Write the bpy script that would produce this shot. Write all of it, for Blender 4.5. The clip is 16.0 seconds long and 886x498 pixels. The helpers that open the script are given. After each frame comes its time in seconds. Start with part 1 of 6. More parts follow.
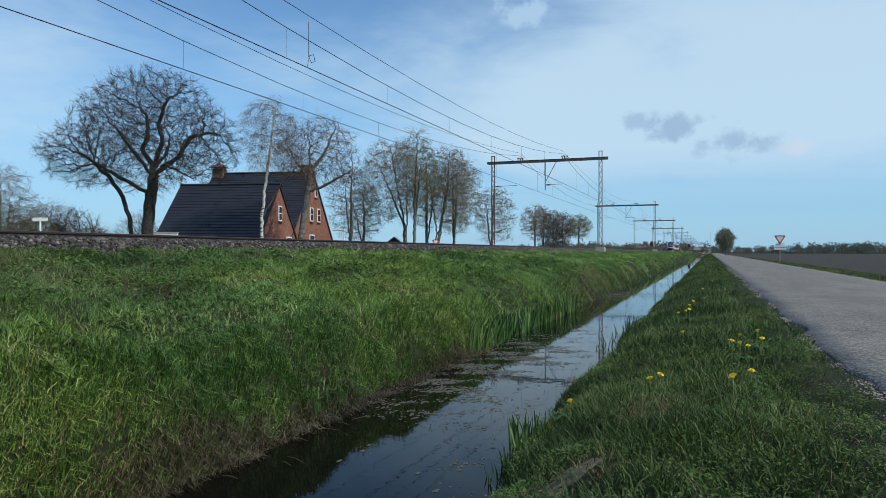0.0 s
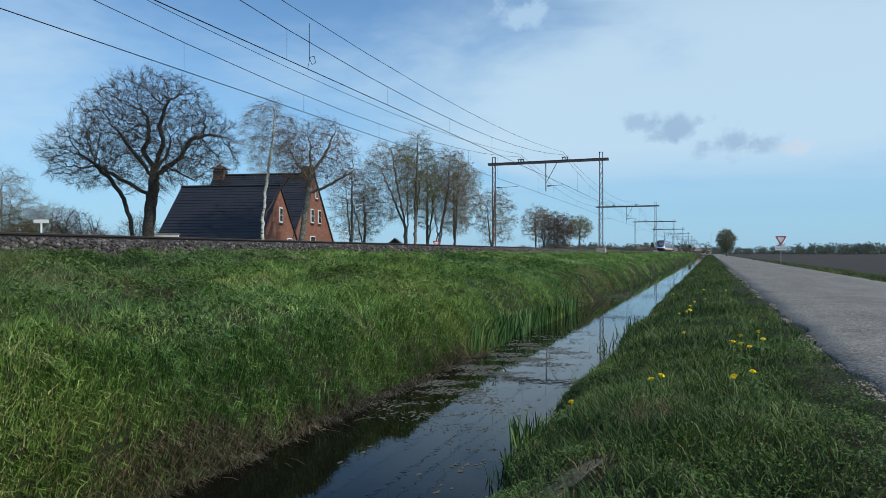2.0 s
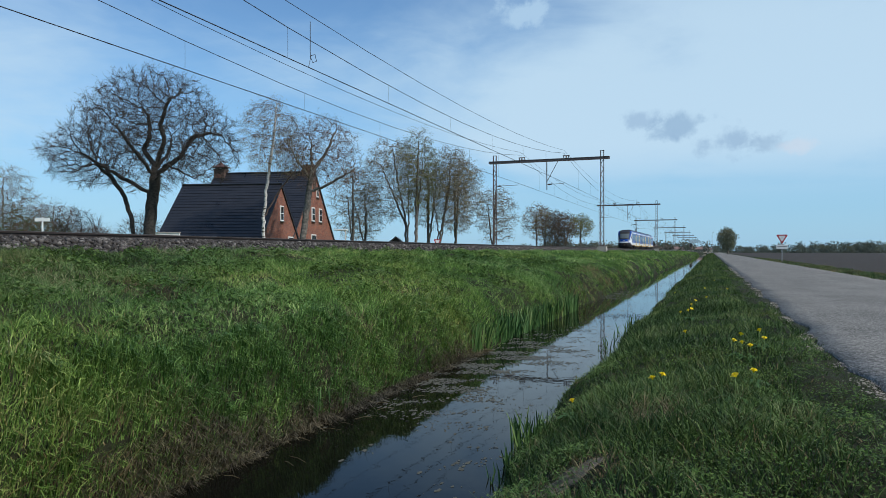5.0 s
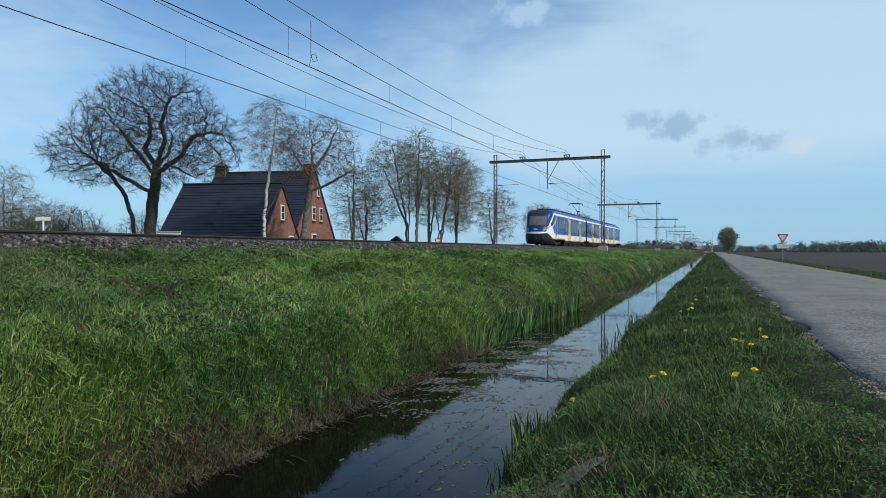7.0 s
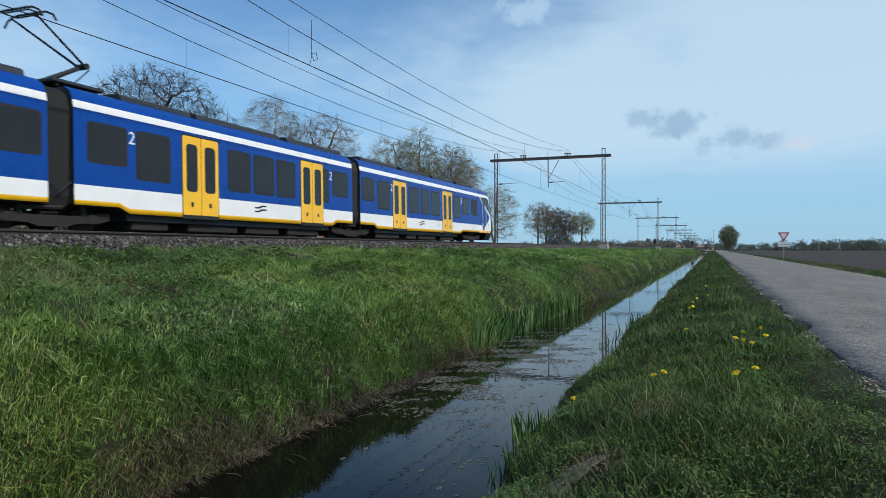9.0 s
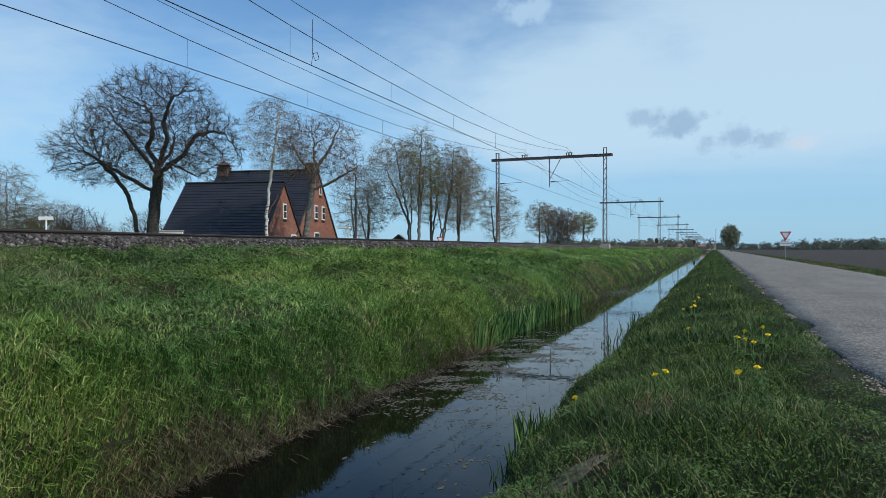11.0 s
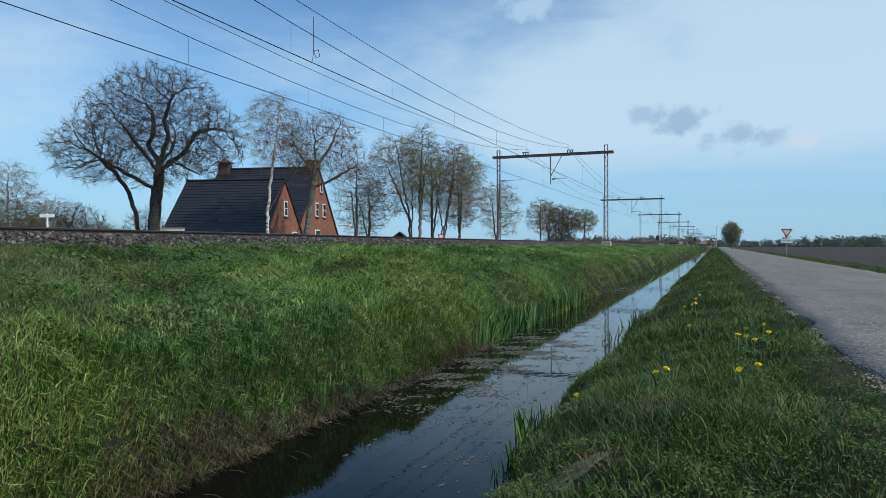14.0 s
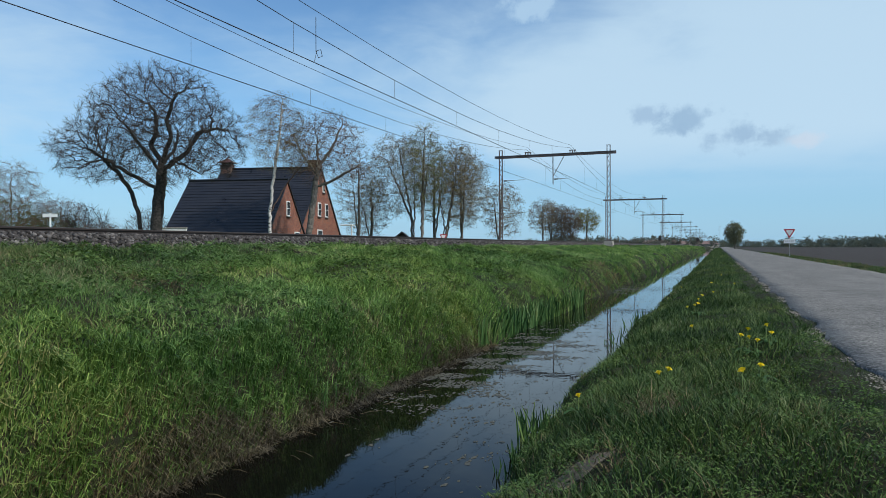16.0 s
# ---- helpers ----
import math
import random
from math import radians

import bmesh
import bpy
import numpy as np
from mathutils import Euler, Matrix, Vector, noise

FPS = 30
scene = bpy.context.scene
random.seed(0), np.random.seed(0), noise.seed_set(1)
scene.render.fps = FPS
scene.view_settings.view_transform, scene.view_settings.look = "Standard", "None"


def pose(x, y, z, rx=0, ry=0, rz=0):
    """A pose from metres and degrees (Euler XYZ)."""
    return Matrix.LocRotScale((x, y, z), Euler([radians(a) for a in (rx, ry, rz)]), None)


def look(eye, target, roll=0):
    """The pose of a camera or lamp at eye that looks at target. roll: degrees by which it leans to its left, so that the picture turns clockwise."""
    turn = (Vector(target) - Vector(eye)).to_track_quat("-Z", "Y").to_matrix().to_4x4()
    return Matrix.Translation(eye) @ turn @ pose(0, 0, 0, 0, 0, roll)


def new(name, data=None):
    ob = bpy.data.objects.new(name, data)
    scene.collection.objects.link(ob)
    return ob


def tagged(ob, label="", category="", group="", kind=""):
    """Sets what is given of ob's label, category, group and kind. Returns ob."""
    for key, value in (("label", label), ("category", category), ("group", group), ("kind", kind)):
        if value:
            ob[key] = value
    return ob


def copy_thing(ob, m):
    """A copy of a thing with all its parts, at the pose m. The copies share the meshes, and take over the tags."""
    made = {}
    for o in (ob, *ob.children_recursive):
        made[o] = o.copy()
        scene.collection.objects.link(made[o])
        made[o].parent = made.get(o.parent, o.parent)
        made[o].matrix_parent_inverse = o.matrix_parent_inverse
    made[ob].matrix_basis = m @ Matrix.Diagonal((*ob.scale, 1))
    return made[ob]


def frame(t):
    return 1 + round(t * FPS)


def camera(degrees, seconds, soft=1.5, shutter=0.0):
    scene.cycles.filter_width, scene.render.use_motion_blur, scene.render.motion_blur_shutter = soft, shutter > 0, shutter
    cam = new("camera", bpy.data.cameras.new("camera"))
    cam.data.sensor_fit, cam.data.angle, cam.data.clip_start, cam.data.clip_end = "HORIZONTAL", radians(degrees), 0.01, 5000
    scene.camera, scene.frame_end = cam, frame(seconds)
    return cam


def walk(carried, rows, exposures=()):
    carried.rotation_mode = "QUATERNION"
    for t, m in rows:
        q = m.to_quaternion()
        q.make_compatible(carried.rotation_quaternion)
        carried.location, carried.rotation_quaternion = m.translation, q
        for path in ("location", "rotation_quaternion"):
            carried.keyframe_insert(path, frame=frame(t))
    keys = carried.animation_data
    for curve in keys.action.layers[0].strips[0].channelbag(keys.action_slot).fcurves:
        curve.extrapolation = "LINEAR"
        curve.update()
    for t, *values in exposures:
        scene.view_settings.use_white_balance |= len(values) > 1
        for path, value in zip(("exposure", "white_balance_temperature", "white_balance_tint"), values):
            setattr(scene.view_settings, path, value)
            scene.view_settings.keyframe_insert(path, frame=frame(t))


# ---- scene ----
# World: x to the right of the railway line, y along it, z up; the road's surface is z = 0.
EYE_Z = 1.05
YAW, PITCH = 20.646, 0.206
cam = camera(64.2, 16.0, soft=0.75, shutter=0.06)
DRIFT = (  # seconds, yaw, pitch, roll away from the first pose, in degrees
    (0.0, 0.000, 0.000, 0.00), (0.5, 0.041, 0.116, -0.03), (1.0, 0.054, 0.066, -0.05), (1.5, 0.054, 0.060, -0.05),
    (2.0, 0.062, 0.100, -0.08), (2.5, 0.056, 0.060, -0.06), (3.0, 0.064, 0.042, -0.08), (3.5, 0.077, -0.072, -0.07),
    (4.0, 0.110, 0.040, -0.08), (6.5, 0.181, -0.149, -0.06), (7.0, 0.185, -0.081, -0.05), (7.5, 0.186, -0.149, -0.05),
    (8.0, 0.192, -0.286, -0.06), (8.5, 0.225, -0.188, -0.10), (9.0, 0.247, -0.186, -0.12), (11.5, 0.385, -0.253, -0.20),
    (12.0, 0.380, -0.364, -0.22), (12.5, 0.365, -0.501, -0.22), (13.0, 0.398, -0.532, -0.19), (13.5, 0.412, -0.462, -0.18),
    (14.0, 0.450, -0.433, -0.20), (14.5, 0.503, -0.474, -0.19), (15.0, 0.538, -0.426, -0.19), (15.5, 0.590, -0.595, -0.15),
    (16.0, 0.630, -0.432, -0.16))
walk(cam, [(t, pose(0, 0, EYE_Z, 90 + PITCH + b, 0, YAW + a) @ pose(0, 0, 0, 0, 0, r)) for t, a, b, r in DRIFT],
     exposures=[(0.0, 0.0), (16.0, 0.0)])

RAIL_Z, WATER_Z = 1.42, -0.68
NEAR_TRACK, FAR_TRACK = -12.3, -16.4
PORTAL_Y = [63.5 + 66.8 * k for k in range(-1, 12)]

# ---- world and sun ----
SUN_ELEVATION, SUN_AZIMUTH = 44.0, 104.0     # azimuth clockwise from +y, seen from above
world = bpy.data.worlds.new("sky")
scene.world = world
world.use_nodes = True


class Net:
    """Short calls for node trees."""

    def __init__(self, tree):
        self.t = tree
        tree.nodes.clear()

    def n(self, kind, **kw):
        node = self.t.nodes.new(kind)
        if "operation" in kw:
            node.operation = kw["operation"]
        if "data_type" in kw:
            node.data_type, node.blend_type = kw["data_type"], kw["blend_type"]
        if "interpolation_type" in kw:
            node.interpolation_type = kw["interpolation_type"]
        if "sky_type" in kw:
            node.sky_type, node.sun_disc, node.sun_elevation, node.sun_rotation = kw["sky_type"], False, kw["sun_elevation"], kw["sun_rotation"]
            node.air_density, node.dust_density, node.ozone_density = kw["air_density"], kw["dust_density"], kw["ozone_density"]
        for k, v in kw.get("inputs", {}).items():
            if isinstance(v, bpy.types.NodeSocket):
                self.t.links.new(v, node.inputs[k])
            else:
                node.inputs[k].default_value = v
        return node

    def math(self, op, a, b=0.0, c=0.0):
        return self.n("ShaderNodeMath", operation=op, inputs={0: a, 1: b, 2: c}).outputs[0]

    def noise(self, vec, scale, detail=4.0, rough=0.55, dist=0.0):
        return self.n("ShaderNodeTexNoise", inputs={"Vector": vec, "Scale": scale, "Detail": detail, "Roughness": rough, "Distortion": dist}).outputs["Fac"]

    def ramp(self, fac, *stops):
        node = self.n("ShaderNodeValToRGB", inputs={"Fac": fac})
        el = node.color_ramp.elements
        while len(el) > 1:
            el.remove(el[-1])
        el[0].position, el[0].color = stops[0][0], (*stops[0][1], 1)
        for p, c in stops[1:]:
            el.new(p).color = (*c, 1)
        return node.outputs["Color"]

    def mix(self, fac, a, b, blend="MIX"):
        node = self.n("ShaderNodeMix", data_type="RGBA", blend_type=blend)
        for idx, v in ((0, fac), (6, a), (7, b)):
            if isinstance(v, bpy.types.NodeSocket):
                self.t.links.new(v, node.inputs[idx])
            else:
                node.inputs[idx].default_value = v if idx == 0 else (*v[:3], 1)
        return node.outputs[2]

    def smooth(self, x, lo, hi):
        return self.n("ShaderNodeMapRange", interpolation_type="SMOOTHSTEP", inputs={0: x, 1: lo, 2: hi}).outputs[0]


# small heaps: (way, half width, colour)
CLOUDS = (
    ((-0.0885, 0.9806, 0.1745), 0.034, (2.9, 4.3, 6.0)),
    ((-0.0330, 0.9858, 0.1645), 0.05, (2.5, 3.9, 5.6)),
    ((0.0242, 0.9890, 0.1460), 0.062, (2.7, 4.1, 5.8)),
    ((0.0660, 0.9880, 0.1390), 0.042, (3.0, 4.4, 6.0)),
    ((0.1000, 0.9850, 0.1330), 0.034, (5.2, 6.1, 7.2)),
    ((-0.2290, 0.9203, 0.3172), 0.060, (3.9, 5.6, 7.3)),
    ((-0.0644, 0.9485, 0.3102), 0.040, (4.0, 5.6, 7.3)))


def build_sky():
    k = Net(world.node_tree)
    sky = k.n("ShaderNodeTexSky", sky_type="NISHITA", sun_disc=False, sun_elevation=radians(SUN_ELEVATION),
              sun_rotation=radians(SUN_AZIMUTH), air_density=1.0, dust_density=0.4, ozone_density=2.5)
    way = k.n("ShaderNodeTexCoord").outputs["Generated"]
    sep = k.n("ShaderNodeSeparateXYZ", inputs={0: way})
    z = sep.outputs[2]
    # clouds lie on a flat layer: project the way onto it
    up = k.math("MAXIMUM", z, 0.0)
    den = k.math("ADD", up, 0.16)
    flat = k.n("ShaderNodeCombineXYZ", inputs={0: k.math("DIVIDE", sep.outputs[0], den), 1: k.math("DIVIDE", sep.outputs[1], den), 2: 0.0}).outputs[0]
    soft = k.noise(flat, 0.6, 5.0, 0.5, 0.7)
    fine = k.noise(flat, 2.3, 6.0, 0.6, 0.4)
    veil = k.math("ADD", k.math("MULTIPLY", soft, 0.75), k.math("MULTIPLY", fine, 0.25))
    # the veil thickens towards the sun's side, and lies in a broad belt over the horizon
    east = k.smooth(k.math("ADD", sep.outputs[0], k.math("MULTIPLY", z, -0.25)), -0.75, 0.15)
    belt = k.math("MULTIPLY", k.smooth(z, 0.09, 0.16), k.math("SUBTRACT", 1.0, k.smooth(z, 0.2, 0.31)))
    veil = k.math("ADD", veil, k.math("MULTIPLY", k.math("MULTIPLY", belt, k.smooth(sep.outputs[0], -0.6, -0.25)), 0.11))
    veil = k.smooth(k.math("ADD", veil, k.math("MULTIPLY", east, 0.16)), 0.44, 0.72)
    veil = k.math("MULTIPLY", veil, k.math("MULTIPLY", k.smooth(z, 0.05, 0.15), k.math("SUBTRACT", 0.9, k.math("MULTIPLY", k.smooth(z, 0.28, 0.5), 0.6))))
    clear = k.mix(1.0, sky.outputs[0], (0.84, 1.10, 1.24), "MULTIPLY")
    low = k.math("SUBTRACT", 1.0, k.smooth(z, 0.0, 0.35))
    hazed = k.mix(k.math("MULTIPLY", low, 0.75), clear, (2.55, 4.8, 7.1))
    cloud = k.mix(veil, hazed, (4.65, 6.3, 7.7))
    # a few small heaps: (centre, half width, lift, colour)
    rag = k.noise(way, 22.0, 8.0, 0.62, 0.15)
    for (cx, cy, cz), r, col in CLOUDS:
        off = k.n("ShaderNodeVectorMath", operation="SUBTRACT", inputs={0: way, 1: (cx, cy, cz)}).outputs[0]
        wide = k.n("ShaderNodeVectorMath", operation="MULTIPLY", inputs={0: off, 1: (1.0, 1.0, 2.4)}).outputs[0]
        dist = k.n("ShaderNodeVectorMath", operation="LENGTH", inputs={0: wide}).outputs["Value"]
        m = k.math("SUBTRACT", 1.0, k.math("DIVIDE", dist, r))
        m = k.smooth(k.math("ADD", m, k.math("MULTIPLY", k.math("SUBTRACT", rag, 0.5), 3.4)), 0.1, 0.9)
        cloud = k.mix(k.math("MULTIPLY", m, 0.75), cloud, col)
    bg = k.n("ShaderNodeBackground", inputs={"Color": cloud, "Strength": 0.115})
    k.n("ShaderNodeOutputWorld", inputs={"Surface": bg.outputs[0]})


build_sky()
sun_data = bpy.data.lights.new("sun", "SUN")
sun_data.energy, sun_data.angle, sun_data.color = 3.4, radians(1.0), (1.0, 0.94, 0.85)
sun = new("sun", sun_data)
_el, _az = radians(SUN_ELEVATION), radians(SUN_AZIMUTH)
sun.matrix_world = look((0, 0, 60), (-60 * math.cos(_el) * math.sin(_az), -60 * math.cos(_el) * math.cos(_az), 60 - 60 * math.sin(_el)))


# ---- materials ----
def material(name, recipe):
    m = bpy.data.materials.new(name)
    m.use_nodes = True
    k = Net(m.node_tree)
    bsdf = k.n("ShaderNodeBsdfPrincipled")
    out = k.n("ShaderNodeOutputMaterial", inputs={"Surface": bsdf.outputs[0]})
    recipe(k, bsdf, out)
    return m


def put(k, bsdf, **kw):
    for key, v in kw.items():
        name = {"color": "Base Color", "rough": "Roughness", "metal": "Metallic", "normal": "Normal", "spec": "Specular IOR Level",
                "alpha": "Alpha", "coat": "Coat Weight", "trans": "Transmission Weight", "ior": "IOR"}[key]
        if isinstance(v, bpy.types.NodeSocket):
            k.t.links.new(v, bsdf.inputs[name])
        else:
            bsdf.inputs[name].default_value = (*v, 1) if key == "color" else v


def bump(k, height, strength=0.3, distance=0.01):
    return k.n("ShaderNodeBump", inputs={"Height": height, "Strength": strength, "Distance": distance}).outputs[0]


def where(k):
    return k.n("ShaderNodeNewGeometry").outputs["Position"]


def local(k):
    return k.n("ShaderNodeTexCoord").outputs["Object"]


def plain(name, color, rough=0.5, metal=0.0, vary=0.15, scale=3.0, grain=60.0, relief=0.15, coat=0.0, world_space=False, spec=0.5):
    """A painted or natural surface: a base colour with soft stains and a fine grain."""
    def recipe(k, b, o):
        p = where(k) if world_space else local(k)
        a = k.noise(p, scale, 5.0)
        g = k.noise(p, grain, 3.0)
        f = k.math("ADD", k.math("MULTIPLY", a, 0.7), k.math("MULTIPLY", g, 0.3))
        dark = [c * (1 - vary) for c in color]
        light = [min(1.0, c * (1 + vary)) for c in color]
        put(k, b, color=k.ramp(f, (0.3, dark), (0.7, light)), metal=metal, coat=coat, spec=spec,
            rough=k.n("ShaderNodeMapRange", inputs={0: a, 1: 0.3, 2: 0.7, 3: max(0.02, rough - 0.08), 4: min(1, rough + 0.08)}).outputs[0])
        if relief:
            put(k, b, normal=bump(k, g, relief, 0.004))
    return material(name, recipe)


def mat_ground():
    def r(k, b, o):
        p = where(k)
        a, g = k.noise(p, 0.7, 6.0), k.noise(p, 14.0, 6.0, 0.7)
        c = k.mix(k.smooth(a, 0.35, 0.65), (0.012, 0.016, 0.006), (0.024, 0.022, 0.012))
        c = k.mix(k.smooth(g, 0.45, 0.75), c, (0.024, 0.045, 0.01))
        put(k, b, color=c, rough=0.95, spec=0.2, normal=bump(k, g, 0.8, 0.03))
    return material("turf_soil", r)


def mat_field():
    def r(k, b, o):
        p = where(k)
        a, g = k.noise(p, 0.15, 5.0), k.noise(p, 6.0, 6.0, 0.7)
        c = k.mix(a, (0.032, 0.027, 0.023), (0.052, 0.045, 0.04))
        c = k.mix(k.smooth(g, 0.5, 0.75), c, (0.07, 0.06, 0.05))
        put(k, b, color=c, rough=0.95, spec=0.2, normal=bump(k, g, 0.9, 0.05))
    return material("ploughed_soil", r)


def mat_meadow():
    def r(k, b, o):
        p = where(k)
        a, g = k.noise(p, 0.02, 5.0), k.noise(p, 3.0, 5.0, 0.7)
        c = k.mix(a, (0.05, 0.1, 0.02), (0.09, 0.13, 0.035))
        c = k.mix(k.math("MULTIPLY", g, 0.5), c, (0.03, 0.05, 0.015))
        put(k, b, color=c, rough=0.95, spec=0.2)
    return material("meadow", r)


def mat_asphalt():
    def r(k, b, o):
        p = where(k)
        lane = k.n("ShaderNodeMapping", inputs={"Vector": p, "Scale": (1.0, 0.08, 1.0)}).outputs[0]
        a, g, w = k.noise(p, 0.6, 6.0, 0.65), k.noise(p, 9.0, 5.0, 0.75), k.noise(lane, 1.6, 4.0, 0.6)
        v = k.n("ShaderNodeTexVoronoi", inputs={"Vector": p, "Scale": 48.0})
        grit = k.n("ShaderNodeSeparateColor", inputs={0: v.outputs["Color"]}).outputs[0]
        c = k.mix(k.smooth(a, 0.3, 0.7), (0.10, 0.096, 0.088), (0.185, 0.178, 0.162))
        c = k.mix(k.math("MULTIPLY", k.smooth(w, 0.4, 0.65), 0.5), c, (0.2, 0.192, 0.175))
        c = k.mix(k.math("MULTIPLY", k.smooth(grit, 0.55, 0.95), 0.65), c, (0.34, 0.325, 0.295))
        c = k.mix(k.math("MULTIPLY", k.smooth(grit, 0.4, 0.05), 0.55), c, (0.045, 0.043, 0.04))
        c = k.mix(k.math("MULTIPLY", k.smooth(g, 0.55, 0.75), 0.5), c, (0.07, 0.066, 0.06))
        put(k, b, color=c, rough=0.9, spec=0.25, normal=bump(k, v.outputs["Distance"], 0.7, 0.008))
    return material("asphalt", r)


def mat_water():
    def r(k, b, o):
        p = where(k)
        w = k.noise(p, 5.0, 3.0, 0.5)
        put(k, b, color=(0.005, 0.005, 0.004), rough=0.01, ior=1.21, spec=0.5, normal=bump(k, w, 0.035, 0.02))
    return material("ditch_water", r)


def mat_blade(name, stops, rough=0.55, trans=0.35, fresh=(1.0, 1.0, 1.0), dim_tint=(1.0, 1.0, 1.0)):
    """Leaves: a colour per blade, some light through them; fresh tints the lit end."""
    def r(k, b, o):
        geo = k.n("ShaderNodeNewGeometry")
        patch = k.noise(geo.outputs["Position"], 0.6, 4.0)
        f = k.math("ADD", k.math("MULTIPLY", geo.outputs["Random Per Island"], 0.6), k.math("MULTIPLY", k.smooth(patch, 0.3, 0.7), 0.4))
        c = k.ramp(f, *stops)
        broad, mid = k.noise(geo.outputs["Position"], 0.22, 3.0), k.noise(geo.outputs["Position"], 1.7, 4.0, 0.6)
        c = k.mix(1.0, c, k.mix(k.smooth(broad, 0.38, 0.62), (0.95, 1.0, 0.98), (1.06, 1.0, 0.8)), "MULTIPLY")
        # Sunlight put into the grass colour: dimmer near and high, brighter far and low
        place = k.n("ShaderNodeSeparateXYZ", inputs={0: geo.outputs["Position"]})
        lit_run = k.math("ADD", place.outputs[1], k.math("MULTIPLY", k.math("ADD", place.outputs[0], 7.0), 2.2))
        lit_mix = k.smooth(k.math("ADD", lit_run, k.math("MULTIPLY", k.math("SUBTRACT", broad, 0.5), 9.0)), 3.5, 12.0)
        c = k.mix(1.0, c, k.mix(lit_mix, dim_tint, fresh), "MULTIPLY")
        c = k.mix(k.math("MULTIPLY", k.smooth(mid, 0.55, 0.75), 0.22), c, [0.5 * (u + v) * 0.6 for u, v in zip(stops[0][1], stops[-1][1])])
        put(k, b, color=c, rough=rough, spec=0.25)
        tr = k.n("ShaderNodeBsdfTranslucent", inputs={"Color": c})
        mx = k.n("ShaderNodeMixShader", inputs={0: trans, 1: b.outputs[0], 2: tr.outputs[0]})
        k.t.links.new(mx.outputs[0], o.inputs["Surface"])
    return material(name, r)


def mat_ballast():
    def r(k, b, o):
        p = where(k)
        geo = k.n("ShaderNodeNewGeometry")
        g = k.noise(p, 30.0, 4.0)
        c = k.ramp(geo.outputs["Random Per Island"], (0.0, (0.016, 0.014, 0.013)), (0.55, (0.052, 0.046, 0.042)), (0.85, (0.11, 0.10, 0.093)), (1.0, (0.26, 0.24, 0.22)))
        c = k.mix(k.math("MULTIPLY", g, 0.4), c, (0.045, 0.034, 0.026))
        put(k, b, color=c, rough=0.9, normal=bump(k, g, 0.5, 0.01))
    return material("ballast_stone", r)


def mat_bark(name, dark, light, scale=6.0, patches=False):
    def r(k, b, o):
        p = local(k)
        g = k.noise(p, scale, 6.0, 0.7)
        c = k.mix(k.smooth(g, 0.35, 0.65), dark, light)
        if patches:
            s = k.n("ShaderNodeMapping", inputs={"Vector": p, "Scale": (1.5, 1.5, 6.0)}).outputs[0]
            c = k.mix(k.smooth(k.noise(s, 2.0, 4.0), 0.55, 0.62), c, (0.05, 0.045, 0.04))
        put(k, b, color=c, rough=0.9, spec=0.2, normal=bump(k, g, 0.6, 0.02))
    return material(name, r)


def mat_brick(name="red_brick", one=(0.17, 0.05, 0.03), two=(0.42, 0.14, 0.075)):
    def r(k, b, o):
        p = local(k)
        br = k.n("ShaderNodeTexBrick", inputs={"Scale": 1.0, "Mortar Size": 0.008, "Brick Width": 0.22, "Row Height": 0.065,
                 "Color1": (*one, 1), "Color2": (*two, 1), "Mortar": (0.22, 0.17, 0.14, 1), "Bias": -0.1})
        sep = k.n("ShaderNodeSeparateXYZ", inputs={0: p})
        flat = k.n("ShaderNodeCombineXYZ", inputs={0: k.math("ADD", sep.outputs[0], sep.outputs[1]), 1: sep.outputs[2], 2: 0.0}).outputs[0]
        k.t.links.new(flat, br.inputs["Vector"])
        a, m = k.noise(p, 1.2, 6.0, 0.65), k.noise(p, 5.0, 5.0, 0.7)
        c = k.mix(k.math("MULTIPLY", k.smooth(a, 0.35, 0.7), 0.5), br.outputs["Color"], (0.13, 0.045, 0.03))
        c = k.mix(k.math("MULTIPLY", k.smooth(m, 0.5, 0.72), 0.6), c, (0.09, 0.04, 0.032))
        put(k, b, color=c, rough=0.9, normal=bump(k, br.outputs["Fac"], -0.4, 0.01))
    return material(name, r)


def mat_glass(name, color, rough=0.06, spec=0.22):
    def r(k, b, o):
        g = k.noise(local(k), 1.3, 3.0)
        put(k, b, color=k.mix(g, [c * 0.7 for c in color], [c * 1.3 for c in color]), rough=rough, spec=spec)
    return material(name, r)


TURF, FIELD, MEADOW, ASPHALT, WATER = mat_ground(), mat_field(), mat_meadow(), mat_asphalt(), mat_water()
# fresh tints the sunlit end of the painted shading, the other the dim end
GRASS = mat_blade("grass_blade", ((0.0, (0.010, 0.028, 0.010)), (0.3, (0.03, 0.07, 0.02)), (0.6, (0.078, 0.145, 0.045)), (0.82, (0.15, 0.22, 0.085)), (0.92, (0.24, 0.25, 0.15)), (1.0, (0.33, 0.29, 0.2))), trans=0.14, fresh=(2.05, 2.0, 1.6), dim_tint=(0.92, 0.9, 0.95))
# Darker copy of GRASS: the verge's shade is put into its stops
VERGE = mat_blade("dim_verge_blade", ((0.0, (0.008, 0.024, 0.006)), (0.3, (0.025, 0.06, 0.015)), (0.6, (0.068, 0.122, 0.032)), (0.85, (0.14, 0.195, 0.068)), (0.94, (0.23, 0.23, 0.13)), (1.0, (0.34, 0.3, 0.2))), trans=0.14)
REED = mat_blade("reed_leaf", ((0.0, (0.02, 0.058, 0.018)), (0.5, (0.06, 0.135, 0.042)), (0.8, (0.13, 0.22, 0.075)), (1.0, (0.21, 0.26, 0.11))), rough=0.45, trans=0.15)
